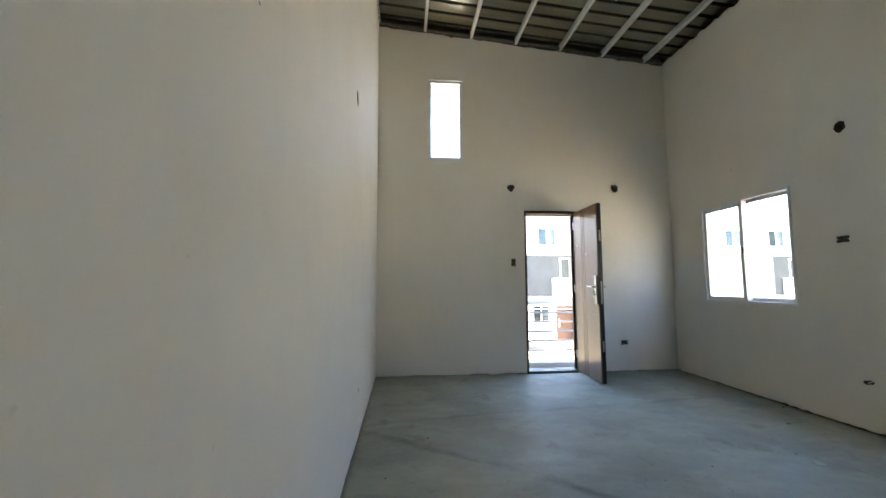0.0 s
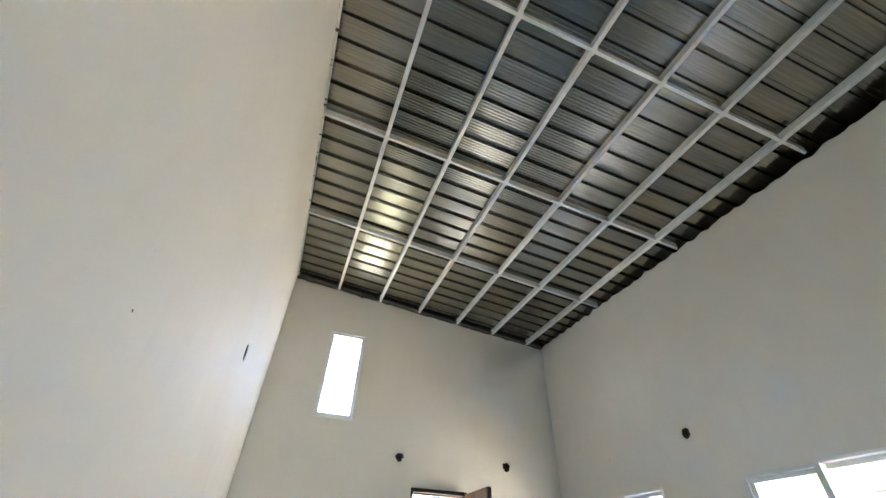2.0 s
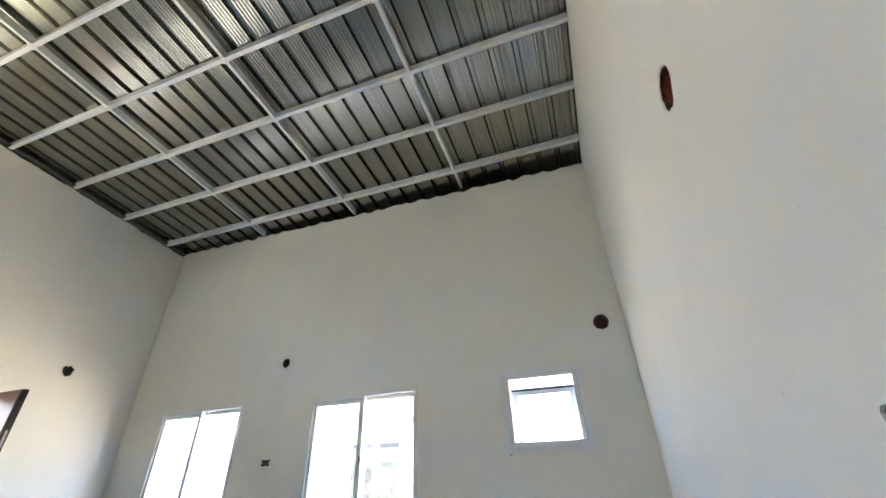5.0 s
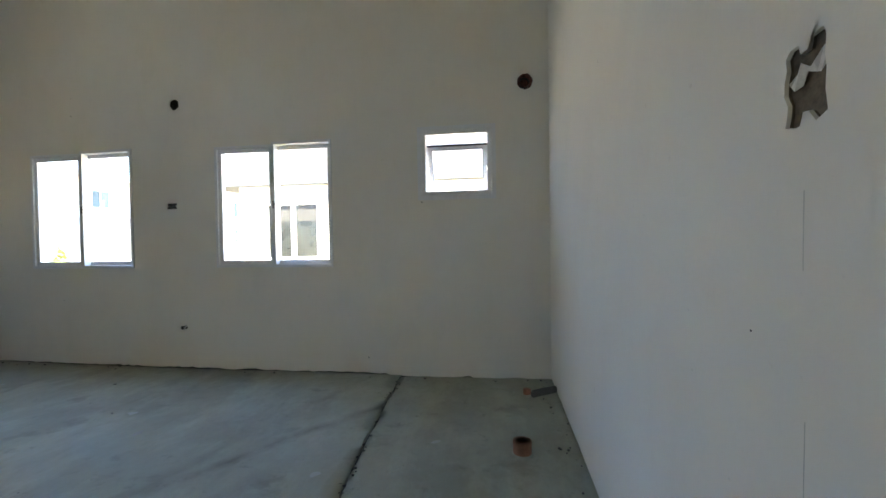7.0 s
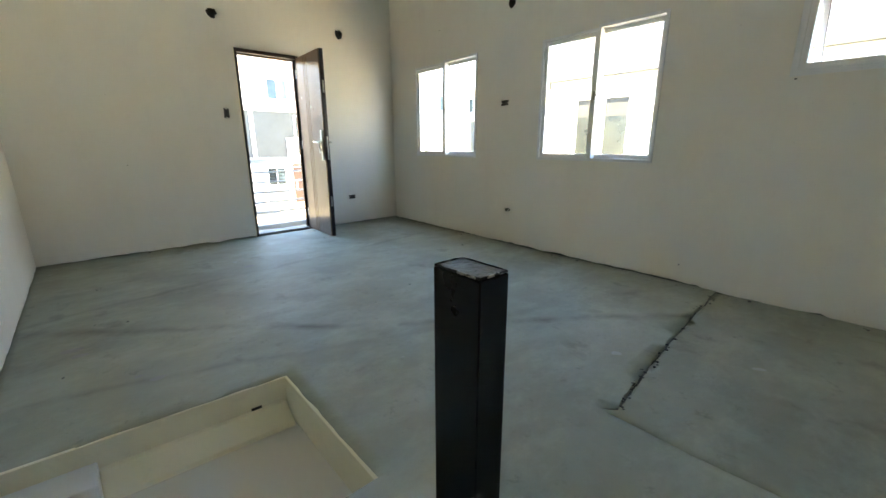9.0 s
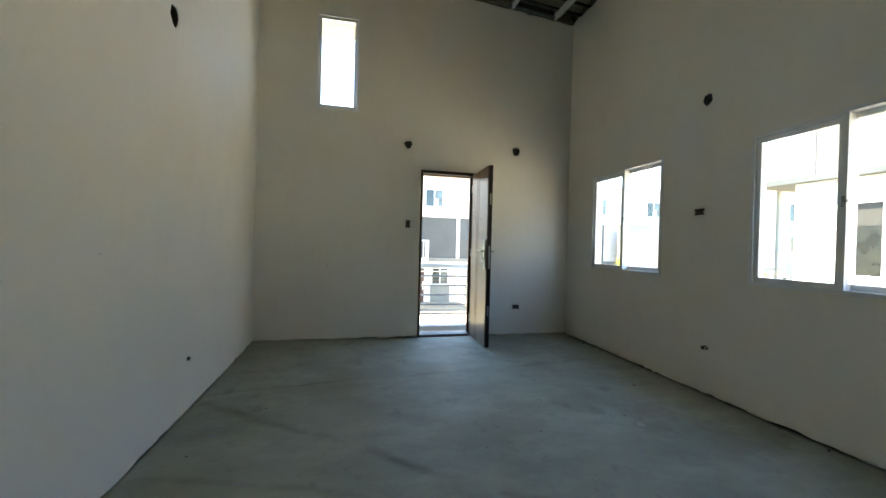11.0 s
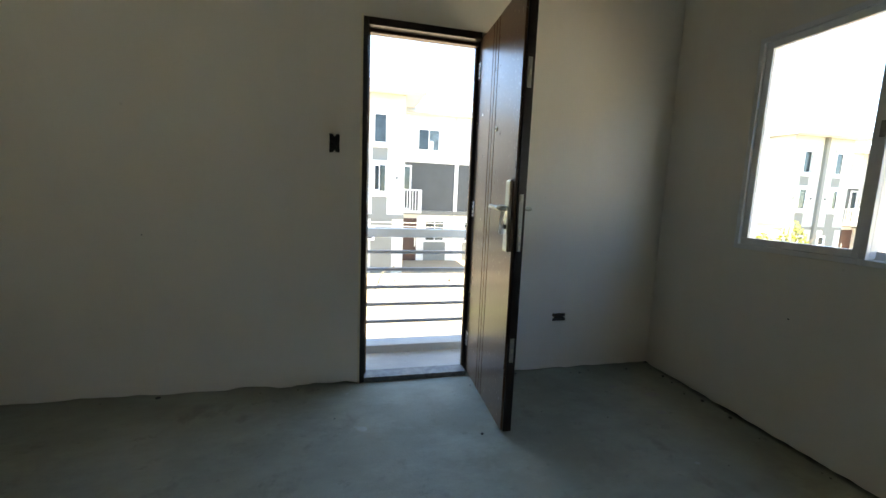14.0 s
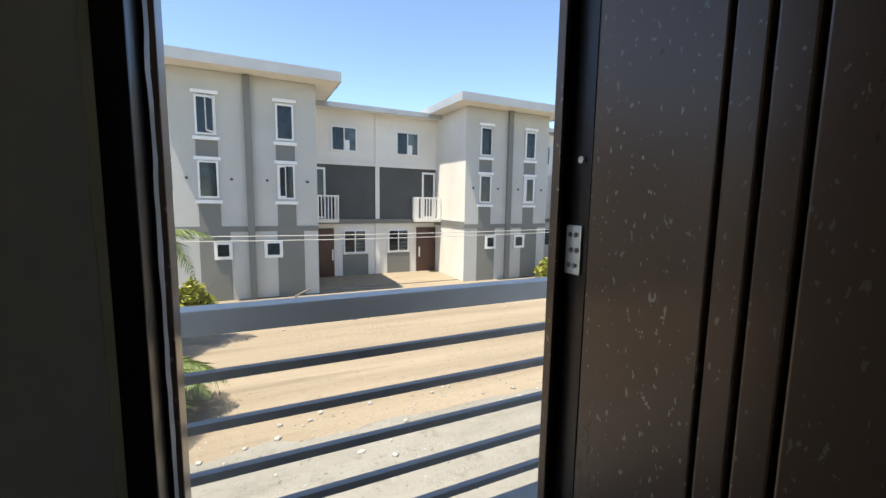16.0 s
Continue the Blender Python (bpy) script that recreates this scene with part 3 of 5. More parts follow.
stair = thing("stair_head", (-3.5, -3.7, -0.2), "cream-painted sunken stair landing edged by rough screed", "stairs", kind="structure")
bm = bmesh.new()
box(bm, SX - 0.012, SX + 0.006, SS, SN, -0.45, -0.004, 0.003)
box(bm, XW, SX - 0.012, SN - 0.010, SN + 0.006, -0.45, -0.004, 0.003)
box(bm, XW - T + 0.004, XW + 0.002, SS, SN - 0.012, -0.45, -0.006)
part("edge_facing", skewed(bm), CREAM, stair, "cream-painted slab edge")
def prism(prof, x0, x1):
    """A bar along x with the given (y, z) outline."""
    bm = bmesh.new()
    ends = [[bm.verts.new((x, y, z)) for y, z in prof] for x in (x0, x1)]
    for k in range(len(prof)):
        n = (k + 1) % len(prof)
        bm.faces.new((ends[0][k], ends[0][n], ends[1][n], ends[1][k]))
    bm.faces.new(ends[0]), bm.faces.new(ends[1][::-1])
    return bm
part("ledge", skewed(prism([(SN - 0.010, -0.120), (SN - 0.028, -0.124), (SN - 0.118, -0.186), (SN - 0.130, -0.204), (SN - 0.130, -0.45), (SN - 0.010, -0.45)], XW, SX - 0.022)), CREAM, stair, "cream-painted sloping ledge")
part("tread", skewed(prism([(SN - 0.130, -0.200), (SS, -0.315), (SS, -0.45), (SN - 0.130, -0.45)], XW, SX - 0.012)), TREAD, stair, "smooth pale landing tread")
part("block", skewed(boxed(XW, -3.67, SN - 0.16, SN - 0.012, -0.21, -0.085, bevel=0.006)), ALU, stair, "white plastered block")
# slot drawn as a thin dark block on the face
part("slot", skewed(boxed(-3.12, -3.075, SN - 0.013, SN - 0.0085, -0.122, -0.108)), HOLE, stair)

# newel post
post = thing("newel_post", (-3.214, -4.785, 0), "black-painted square steel newel post with worn cap", "post")
bm = boxed(-3.236, -3.192, -4.826, -4.755, 0.0, 0.963, bevel=0.0015)
part("shaft", bm, BLACK_STEEL, post)
bm = bmesh.new()
ring = [(-3.2355, -4.8255), (-3.1925, -4.8255), (-3.1925, -4.7555), (-3.2355, -4.7555)]
g = []
rng = random.Random(4)
for k in range(4):
    (ax, ay), (bx, by) = ring[k], ring[(k + 1) % 4]
    for s in range(7):
        g.append((ax + (bx - ax) * s / 7, ay + (by - ay) * s / 7))
cx, cy = -3.214, -4.7905
o = [bm.verts.new((x, y, 0.964)) for x, y in g]
i_ = [bm.verts.new((cx + (x - cx) * rng.uniform(0.93, 0.995), cy + (y - cy) * rng.uniform(0.95, 0.995), 0.9665)) for x, y in g]
for k in range(len(g)):
    bm.faces.new((o[k], o[(k + 1) % len(g)], i_[(k + 1) % len(g)], i_[k]))
part("weld_bead", bm, CHIPS, post, "scuffed weld bead")
bm = bmesh.new()
bm.faces.new([bm.verts.new((cx + (x - cx) * 0.93, cy + (y - cy) * 0.95, 0.9655)) for x, y in ring])
bm.faces.new([bm.verts.new((cx + (x - cx) * 0.93, cy + (y - cy) * 0.95, 0.961)) for x, y in ring][::-1])
part("cap", bm, BLACK_CAP, post, "lumpy black paint on the cap")

# plumbing stubs in the patch
def stub(x, y, r, h, mat, label):
    e = thing("pipe_stub", (x, y, -0.012), label, "pipe", "pipe stubs in the floor")
    bm = tube(bmesh.new(), [(x, y, -0.015), (x, y, h)], r, 20, False)
    tube(bm, [(x, y, h), (x, y, -0.012)], r * 0.87, 20, False)
    vs = list(bm.verts)
    for k in range(20):
        bm.faces.new((vs[20 + k], vs[20 + (k + 1) % 20], vs[40 + (k + 1) % 20], vs[40 + k]))
    part("pipe", bm, mat, e, smooth=True)
    bm = bmesh.new()
    n = 18
    rr = [r * (1.2 + 0.15 * noise.noise((k * 0.9, x, y))) for k in range(n)]
    lo = [bm.verts.new((x + rr[k] * math.cos(k * 6.2832 / n), y + rr[k] * math.sin(k * 6.2832 / n), -0.012)) for k in range(n)]
    hi = [bm.verts.new((x + r * math.cos(k * 6.2832 / n), y + r * math.sin(k * 6.2832 / n), 0.004)) for k in range(n)]
    for k in range(n):
        bm.faces.new((lo[k], lo[(k + 1) % n], hi[(k + 1) % n], hi[k]))
    part("mortar_collar", bm, PATCH, e)

stub(-1.225, -5.288, 0.050, 0.066, CLAY_PIPE, "short orange drain pipe stub in the cement patch")
stub(-1.714, -5.440, 0.027, 0.058, CLAY_PIPE, "thin orange pipe stub in the cement patch")
stub(-0.395, -5.375, 0.028, 0.04, CLAY_PIPE, "small orange pipe stub near the corner")
elbow = thing("waste_pipe", (-0.32, -5.52, 0), "cement-smeared dark waste pipe lying in the corner", "pipe")
part("pipe", tube(bmesh.new(), [(-0.375, -5.42, 0.0), (-0.33, -5.50, 0.006), (-0.285, -5.60, 0.008)], 0.022, 12), RAW, elbow, smooth=True)
part("mortar_bed", tube(bmesh.new(), [(-0.40, -5.40, -0.016), (-0.27, -5.60, -0.014)], 0.034, 9), RAW, elbow)

# ---- roof: ribbed sheet on purlins ----
RIB = 0.2015
X_EAVE, Y0R, Y1R = 0.60, YS - 0.35, 0.75
bm = bmesh.new()
prof = []          # five shallow flutes to a pan, then the raised rib
y = Y0R
while y < Y1R:
    prof += [(y + 0.146 * k / 30, -0.0008 * math.cos(2 * math.pi * 5 * k / 30)) for k in range(31)]
    prof += [(y + 0.156, 0.034), (y + 0.190, 0.034)]
    y += RIB
LIFT = 0.066
cols = []
for x in [XW - 0.3 + i * (X_EAVE - XW + 0.3) / 12 for i in range(13)]:
    cols.append([bm.verts.new((x, py, roof_z(x) + LIFT + pz + 0.0025 * noise.noise((x * 1.1, py * 0.9, 8)))) for py, pz in prof])
for a, b in zip(cols, cols[1:]):
    for k in range(len(prof) - 1):
        bm.faces.new((a[k], b[k], b[k + 1], a[k + 1]))
ceiling_ob = single("ceiling", bm, SHEET, "unlined underside of ribbed galvanised roof sheeting", "ceiling", kind="structure")
bm = bmesh.new()
q = [(XW - 0.3, Y0R), (X_EAVE, Y0R), (X_EAVE, Y1R), (XW - 0.3, Y1R)]
lo = [bm.verts.new((x, y, roof_z(x) + LIFT + 0.040)) for x, y in q]
hi = [bm.verts.new((x, y, roof_z(x) + LIFT + 0.060)) for x, y in q]
bm.faces.new(lo[::-1]), bm.faces.new(hi)
for k in range(4):
    bm.faces.new((lo[k], lo[(k + 1) % 4], hi[(k + 1) % 4], hi[k]))
single("roof", bm, H_ROOF, "grey metal roof skin over the room", "roof", kind="structure")
# eave soffits outside the walls
bm = boxed(T + 0.002, X_EAVE, Y0R, Y1R, 4.03, 4.06)
box(bm, X_EAVE - 0.03, X_EAVE + 0.02, Y0R, Y1R, 3.98, 4.33)
single("eave_soffit", bm, H_WHITE, "white boarded eave soffit and fascia", "soffit", kind="structure")
# unseen overhang, added to keep the balcony in shade
bm = boxed(XW - 0.3, T, T + 0.002, Y1R, 4.20, 4.22)
box(bm, XW - 0.3, X_EAVE, Y1R - 0.03, Y1R + 0.02, 4.0, 4.76)
box(bm, XW - 0.3, X_EAVE, Y0R - 0.02, Y0R + 0.03, 4.0, 4.76)
box(bm, XW - 0.32, XW - 0.28, Y0R, Y1R, 4.0, 4.76)
single("balcony_shade_soffit", bm, H_WHITE, "unseen white soffit added to shade the balcony", "soffit", kind="structure")

def sloped(bm, x0, x1, y0, y1, up0, up1):
    """A bar that lies in the roof's slope."""
    vs = [bm.verts.new((x, yy, roof_z(x) + u)) for u in (up0, up1) for yy in (y0, y1) for x in (x0, x1)]
    for qd in ((0, 2, 3, 1), (4, 5, 7, 6), (0, 1, 5, 4), (2, 6, 7, 3), (0, 4, 6, 2), (1, 3, 7, 5)):
        bm.faces.new([vs[i] for i in qd])
    return bm

PURLIN_X = [-3.395, -2.765, -2.145, -1.515, -0.905, -0.285]
CROSS_Y = [-1.465, -2.855, -4.265]
def channel_y(x, w=0.034):
    h, bm = w / 2, bmesh.new()
    prof = [(-h, -0.004), (h, -0.004), (h, 0.014), (h - 0.003, 0.014), (h - 0.003, 0.001), (3e-3 - h, 0.001), (3e-3 - h, 0.058), (h, 0.058), (h, 0.063), (-h, 0.063)]
    ends = [[bm.verts.new((x + a, yy, roof_z(x + a) + b)) for a, b in prof] for yy in (YS + 0.004, -0.004)]
    for k in range(len(prof)):
        n = (k + 1) % len(prof)
        bm.faces.new((ends[0][k], ends[0][n], ends[1][n], ends[1][k]))
    bm.faces.new(ends[0]), bm.faces.new(ends[1][::-1])
    return bm
for x in PURLIN_X:
    e = thing("purlin", (x, -2.8, roof_z(x)), "galvanised steel purlin under the roof sheet", "purlin", "roof purlins")
    part("channel", channel_y(x), PURLIN, e)
    if x == PURLIN_X[-1]:
        part("packer", sloped(bmesh.new(), x + 0.022, x + 0.050, YS + 0.01, -0.01, 0.022, 0.028), PURLIN, e)
for yy in CROSS_Y:
    e = thing("sag_bar", (-2, yy, roof_z(-2)), "galvanised cross channel between the purlins", "roof bar", "roof cross bars")
    bm = sloped(bmesh.new(), XW + 0.01, -0.012, yy - 0.013, yy + 0.013, -0.010, -0.0045)
    sloped(bm, XW + 0.01, -0.012, yy - 0.013, yy - 0.010, -0.0045, 0.060)
    part("channel", bm, PURLIN, e)
    for x in PURLIN_X:
        part("cleat", sloped(bmesh.new(), x - 0.022, x + 0.022, yy - 0.03, yy + 0.03, -0.0125, -0.0105), PURLIN, e)
e = thing("edge_angle", (-2, -0.03, roof_z(-2)), "dull steel edge angle along the door wall", "roof bar")
part("angle", sloped(bmesh.new(), XW + 0.005, -0.005, -0.040, -0.012, 0.004, 0.030), DARK_STEEL, e)
e = thing("edge_angle", (XW + 0.02, -2.8, roof_z(XW)), "pale steel edge angle along the party wall", "roof bar")
part("angle", sloped(bmesh.new(), XW + 0.004, XW + 0.020, YS + 0.01, -0.05, 0.012, 0.030), PURLIN, e)
# mortar smears where plaster meets the roof
rng = random.Random(12)
bm = bmesh.new()
for k in range(70):
    if k % 3 == 0:
        c = Vector((rng.uniform(XW, 0), -0.006, 0)); c.z = roof_z(c.x) + rng.uniform(-0.012, 0.012)
    else:
        c = Vector((XW + 0.008, rng.uniform(YS, 0), roof_z(XW) + rng.uniform(0.0, 0.035)))
    m = Matrix.Translation(c) @ Matrix.Rotation(rng.uniform(0, 3), 4, "X") @ Matrix.Diagonal((rng.uniform(0.008, 0.03), rng.uniform(0.006, 0.03), rng.uniform(0.004, 0.012), 1))
    bmesh.ops.create_icosphere(bm, subdivisions=1, radius=1, matrix=m)
smear = new("mortar_smear", mesh_of("mortar_smear", bm, RAW))
smear.parent = WALLS["N"]

# ---- windows ----
def frame_bars(P, u0, u1, v0, v1, d0, d1, w, bevel=0.003):
    """Four bars round an opening, in one mesh."""
    bm = bmesh.new()
    for a, b, c, d in ((u0, u1, v0, v0 + w), (u0, u1, v1 - w, v1), (u0, u0 + w, v0 + w, v1 - w), (u1 - w, u1, v0 + w, v1 - w)):
        p, q = P(a, c, d0), P(b, d, d1)
        box(bm, min(p[0], q[0]), max(p[0], q[0]), min(p[1], q[1]), max(p[1], q[1]), min(p[2], q[2]), max(p[2], q[2]), bevel)
    return bm

def slabP(P, u0, u1, v0, v1, d0, d1, bevel=0.0):
    p, q = P(u0, v0, d0), P(u1, v1, d1)
    return boxed(min(p[0], q[0]), max(p[0], q[0]), min(p[1], q[1]), max(p[1], q[1]), min(p[2], q[2]), max(p[2], q[2]), bevel=bevel)

def pane(P, u0, u1, v0, v1, d, parent, mat=None):
    bm = bmesh.new()
    f = bm.faces.new([bm.verts.new(P(a, b, d)) for a, b in ((u0, v0), (u1, v0), (u1, v1), (u0, v1))])
    ob = part("pane", bm, GLASS, parent)
    inward = Vector(P(u0, v0, 0)) - Vector(P(u0, v0, 1))
    if ob.data.polygons[0].normal.dot(inward) < 0:
        ob.data.flip_normals()
    ob.visible_shadow = False
    return ob

def sliding_window(rect, label):
    u0, u1, v0, v1 = rect
    e = thing("window_1", PE((u0 + u1) / 2, v0, 0.05), label, "window", "sliding windows", "structure")
    mid = (u0 + u1) / 2
    part("window_frame", frame_bars(PE, u0 + 0.001, mid - 0.003, v0 + 0.001, v1 - 0.001, -0.010, 0.085, 0.026), ALU, e)
    part("window_frame", frame_bars(PE, mid - 0.001, u1 - 0.001, v0 + 0.001, v1 - 0.021, -0.002, 0.085, 0.026), ALU, e)
    lip = new("plaster_lip", mesh_of("plaster_lip", slabP(PE, mid - 0.002, u1 - 0.0005, v1 - 0.0205, v1 - 0.0005, 0.0, 0.14), PLASTER))
    lip.parent = WALLS["E"]
    # outer sash (south half) sits in the far track, inner sash (north half) in the near track
    a = part("sash", frame_bars(PE, u0 + 0.028, mid + 0.028, v0 + 0.028, v1 - 0.028, 0.052, 0.076, 0.036), ALU, e)
    pane(PE, u0 + 0.062, mid - 0.006, v0 + 0.062, v1 - 0.062, 0.064, a)
    b = part("sash", frame_bars(PE, mid - 0.030, u1 - 0.028, v0 + 0.028, v1 - 0.048, 0.012, 0.042, 0.036), ALU, e)
    pane(PE, mid + 0.004, u1 - 0.062, v0 + 0.062, v1 - 0.082, 0.027, b)
    part("gasket", frame_bars(PE, mid + 0.003, u1 - 0.060, v0 + 0.060, v1 - 0.080, 0.020, 0.024, 0.004, 0), GASKET, b)
    part("gasket", frame_bars(PE, u0 + 0.060, mid - 0.006, v0 + 0.060, v1 - 0.060, 0.056, 0.060, 0.004, 0), GASKET, a)
    part("track", slabP(PE, u0 + 0.026, u1 - 0.026, v0 + 0.026, v0 + 0.034, 0.044, 0.050), ALU, e)
    lk = part("latch", slabP(PE, mid - 0.024, mid - 0.002, (v0 + v1) / 2 - 0.035, (v0 + v1) / 2 + 0.035, -0.012, 0.014, bevel=0.004), LATCH, e, "small dull grey crescent latch")
    part("latch_lever", slabP(PE, mid - 0.040, mid - 0.014, (v0 + v1) / 2 - 0.006, (v0 + v1) / 2 + 0.010, -0.024, -0.012, bevel=0.003), LATCH, lk)
    return e

w1 = sliding_window(WIN_1, "white aluminium sliding window, closed, by the door corner")
w2 = sliding_window(WIN_2, "white aluminium sliding window, closed, mid wall")
w2.name = "window_2"

u0, u1, v0, v1 = WIN_3
e = thing("window_3", PE((u0 + u1) / 2, v0, 0.05), "small white awning window tilted open outwards", "window", kind="structure")
part("window_frame", frame_bars(PE, u0 + 0.001, u1 - 0.001, v0 + 0.001, v1 - 0.001, -0.006, 0.075, 0.035), ALU, e)
part("flange", frame_bars(PE, u0 - 0.036, u1 + 0.036, v0 - 0.036, v1 + 0.036, -0.005, 0.003, 0.0355, 0.001), ALU, e)
TILT = radians(20)
def PA(u, v, d):
    """The sash's own plane: hangs from a lowered top edge and swings outwards."""
    h = v - (v1 - 0.115)
    return (0.062 - math.sin(TILT) * h + d * math.cos(TILT), u, (v1 - 0.115) + math.cos(TILT) * h + d * math.sin(TILT))
def bars_tilted(a0, a1, b0, b1, d0, d1, w):
    bm = bmesh.new()
    for a, b, c, d in ((a0, a1, b0, b0 + w), (a0, a1, b1 - w, b1), (a0, a0 + w, b0 + w, b1 - w), (a1 - w, a1, b0 + w, b1 - w)):
        vs = [bm.verts.new(PA(x, y_, z)) for z in (d0, d1) for y_ in (c, d) for x in (a, b)]
        for qd in ((0, 2, 3, 1), (4, 5, 7, 6), (0, 1, 5, 4), (2, 6, 7, 3), (0, 4, 6, 2), (1, 3, 7, 5)):
            bm.faces.new([vs[i] for i in qd])
    return bm
s = part("sash", bars_tilted(u0 + 0.037, u1 - 0.037, v0 - 0.03, v1 - 0.115, 0.0, 0.03, 0.042), ALU, e, "outward-tilted white sash")
pane(PA, u0 + 0.079, u1 - 0.079, v0 + 0.012, v1 - 0.157, 0.015, s)
part("gasket", bars_tilted(u0 + 0.037, u1 - 0.037, v1 - 0.126, v1 - 0.111, -0.005, 0.036, 0.007), BLACK, s)
part("gasket", bars_tilted(u0 + 0.077, u1 - 0.077, v0 + 0.010, v1 - 0.155, -0.003, 0.001, 0.004), BLACK, s)
for uu in (u0 + 0.038, u1 - 0.050):
    bm = tube(bmesh.new(), [PE(uu + 0.006, v1 - 0.30, 0.06), PA(uu + 0.006, v1 - 0.34, 0.0)], 0.006, 6)
    part("stay", bm, ZINC_PLATE, e, "steel friction stay")

u0, u1, v0, v1 = HIGH_WIN
e = thing("window_4", PN((u0 + u1) / 2, v0, 0.05), "tall narrow white fixed window high above the door", "window", kind="structure")
part("window_frame", frame_bars(PN, u0 + 0.001, u1 - 0.001, v0 + 0.001, v1 - 0.001, -0.006, 0.075, 0.024), ALU, e)
s = part("sash", frame_bars(PN, u0 + 0.026, u1 - 0.026, v0 + 0.026, v1 - 0.026, 0.012, 0.05, 0.032), ALU, e)
pane(PN, u0 + 0.056, u1 - 0.056, v0 + 0.056, v1 - 0.056, 0.030, s)
part("handle", slabP(PN, u1 - 0.052, u1 - 0.038, 3.28, 3.38, 0.000, 0.012, bevel=0.004), CHROME, e)

# ---- entrance door ----
D0, D1, DH = DOOR_U[0], DOOR_U[1], DOOR_V[1]
door = thing("door_1", ((D0 + D1) / 2, 0.05, 0), "dark brown steel entrance door standing wide open", "door", kind="structure")
bm = bmesh.new()
FW = 0.030
box(bm, D0 + 0.001, D0 + FW, -0.004, 0.11, 0.0, DH - 0.001, 0.003)
box(bm, D1 - FW, D1 - 0.001, 0.092, 0.11, 0.0, DH - 0.001, 0.003)
box(bm, D1 - 0.010, D1 - 0.001, -0.004, 0.092, 0.0, DH - 0.001, 0.002)
box(bm, D0 + FW, D1 - FW, -0.004, 0.11, DH - 0.042, DH - 0.001, 0.003)
fr = part("door_frame", bm, DOOR_EDGE, door, "dark brown pressed steel frame")
bm = bmesh.new()
box(bm, D0 + FW, D0 + FW + 0.014, 0.062, 0.11, 0.03, DH - 0.042, 0.002)
box(bm, D1 - FW - 0.010, D1 - FW, 0.088, 0.11, 0.03, DH - 0.042, 0.002)
box(bm, D0 + FW, D1 - FW, 0.062, 0.11, DH - 0.058, DH - 0.042, 0.002)
part("rebate", bm, DOOR, fr)
part("gasket", boxed(D0 + FW, D0 + FW + 0.006, 0.052, 0.060, 0.03, DH - 0.042), BLACK, fr)
part("threshold", boxed(D0 + FW, D1 - FW, 0.0, 0.11, -0.02, 0.030, bevel=0.004), DARK_STEEL, door, "scuffed steel threshold")
bm, rows = bmesh.new(), []
for k in range(71):
    z = (DH + 0.008) * k / 70
    ww = 0.010 + 0.006 * noise.noise((z * 9, 1, 6)) + 0.004 * noise.noise((z * 31, 2, 6))
    rows.append([bm.verts.new(p) for p in ((D0 - ww, 0.002, z), (D0 - ww * 0.7, -0.004, z), (D0 + 0.0015, -0.0055, z), (D0 + 0.002, 0.002, z))])
for a, b in zip(rows, rows[1:]):
    for k in range(3):
        bm.faces.new((a[k], a[k + 1], b[k + 1], b[k]))
part("trim_bead", bm, CREAM, fr, "ragged cream plaster bead along the frame")
bm, rows = bmesh.new(), []
for k in range(41):
    z = 0.66 + 0.80 * k / 40
    ww = max(0.001, 0.005 + 0.006 * noise.noise((z * 14, 8, 1)))
    px = D0 + FW + 0.0065 + 0.002 * noise.noise((z * 20, 3, 3))
    rows.append([bm.verts.new((px, 0.046 - ww, z)), bm.verts.new((px + 0.003, 0.050, z)), bm.verts.new((px, 0.053 + ww * 0.4, z))])
for a, b in zip(rows, rows[1:]):
    for k in range(2):
        bm.faces.new((a[k], a[k + 1], b[k + 1], b[k]))
part("film_scrap", bm, BAG, fr, "torn strip of clear protective film")

HX, HY, ANG = -1.377, 0.066, radians(2.4)      # hinge line; the leaf points into the room
LW, LT = 0.728, 0.052
def PD(s, z, d):
    """Along the leaf from the hinge, up, and away from the seen face (towards +x)."""
    return (HX - s * math.sin(ANG) + d * math.cos(ANG), HY - s * math.cos(ANG) - d * math.sin(ANG), z)
def leaf_box(bm, s0, s1, z0, z1, d0, d1, bevel=0.0):
    vs = [bm.verts.new(PD(s, z, d)) for d in (d0, d1) for z in (z0, z1) for s in (s0, s1)]
    fs = [bm.faces.new([vs[i] for i in qd]) for qd in ((0, 2, 3, 1), (4, 5, 7, 6), (0, 1, 5, 4), (2, 6, 7, 3), (0, 4, 6, 2), (1, 3, 7, 5))]
    if bevel:
        bmesh.ops.bevel(bm, geom=list({ed for f in fs for ed in f.edges}), offset=bevel, segments=2, profile=0.6, affect="EDGES")
    return bm
Z0, Z1 = 0.014, 2.108
core = part("leaf", leaf_box(bmesh.new(), 0.074, LW, Z0, Z1, 0.010, LT, 0.003), DOOR_EDGE, door, "dark brown steel leaf")
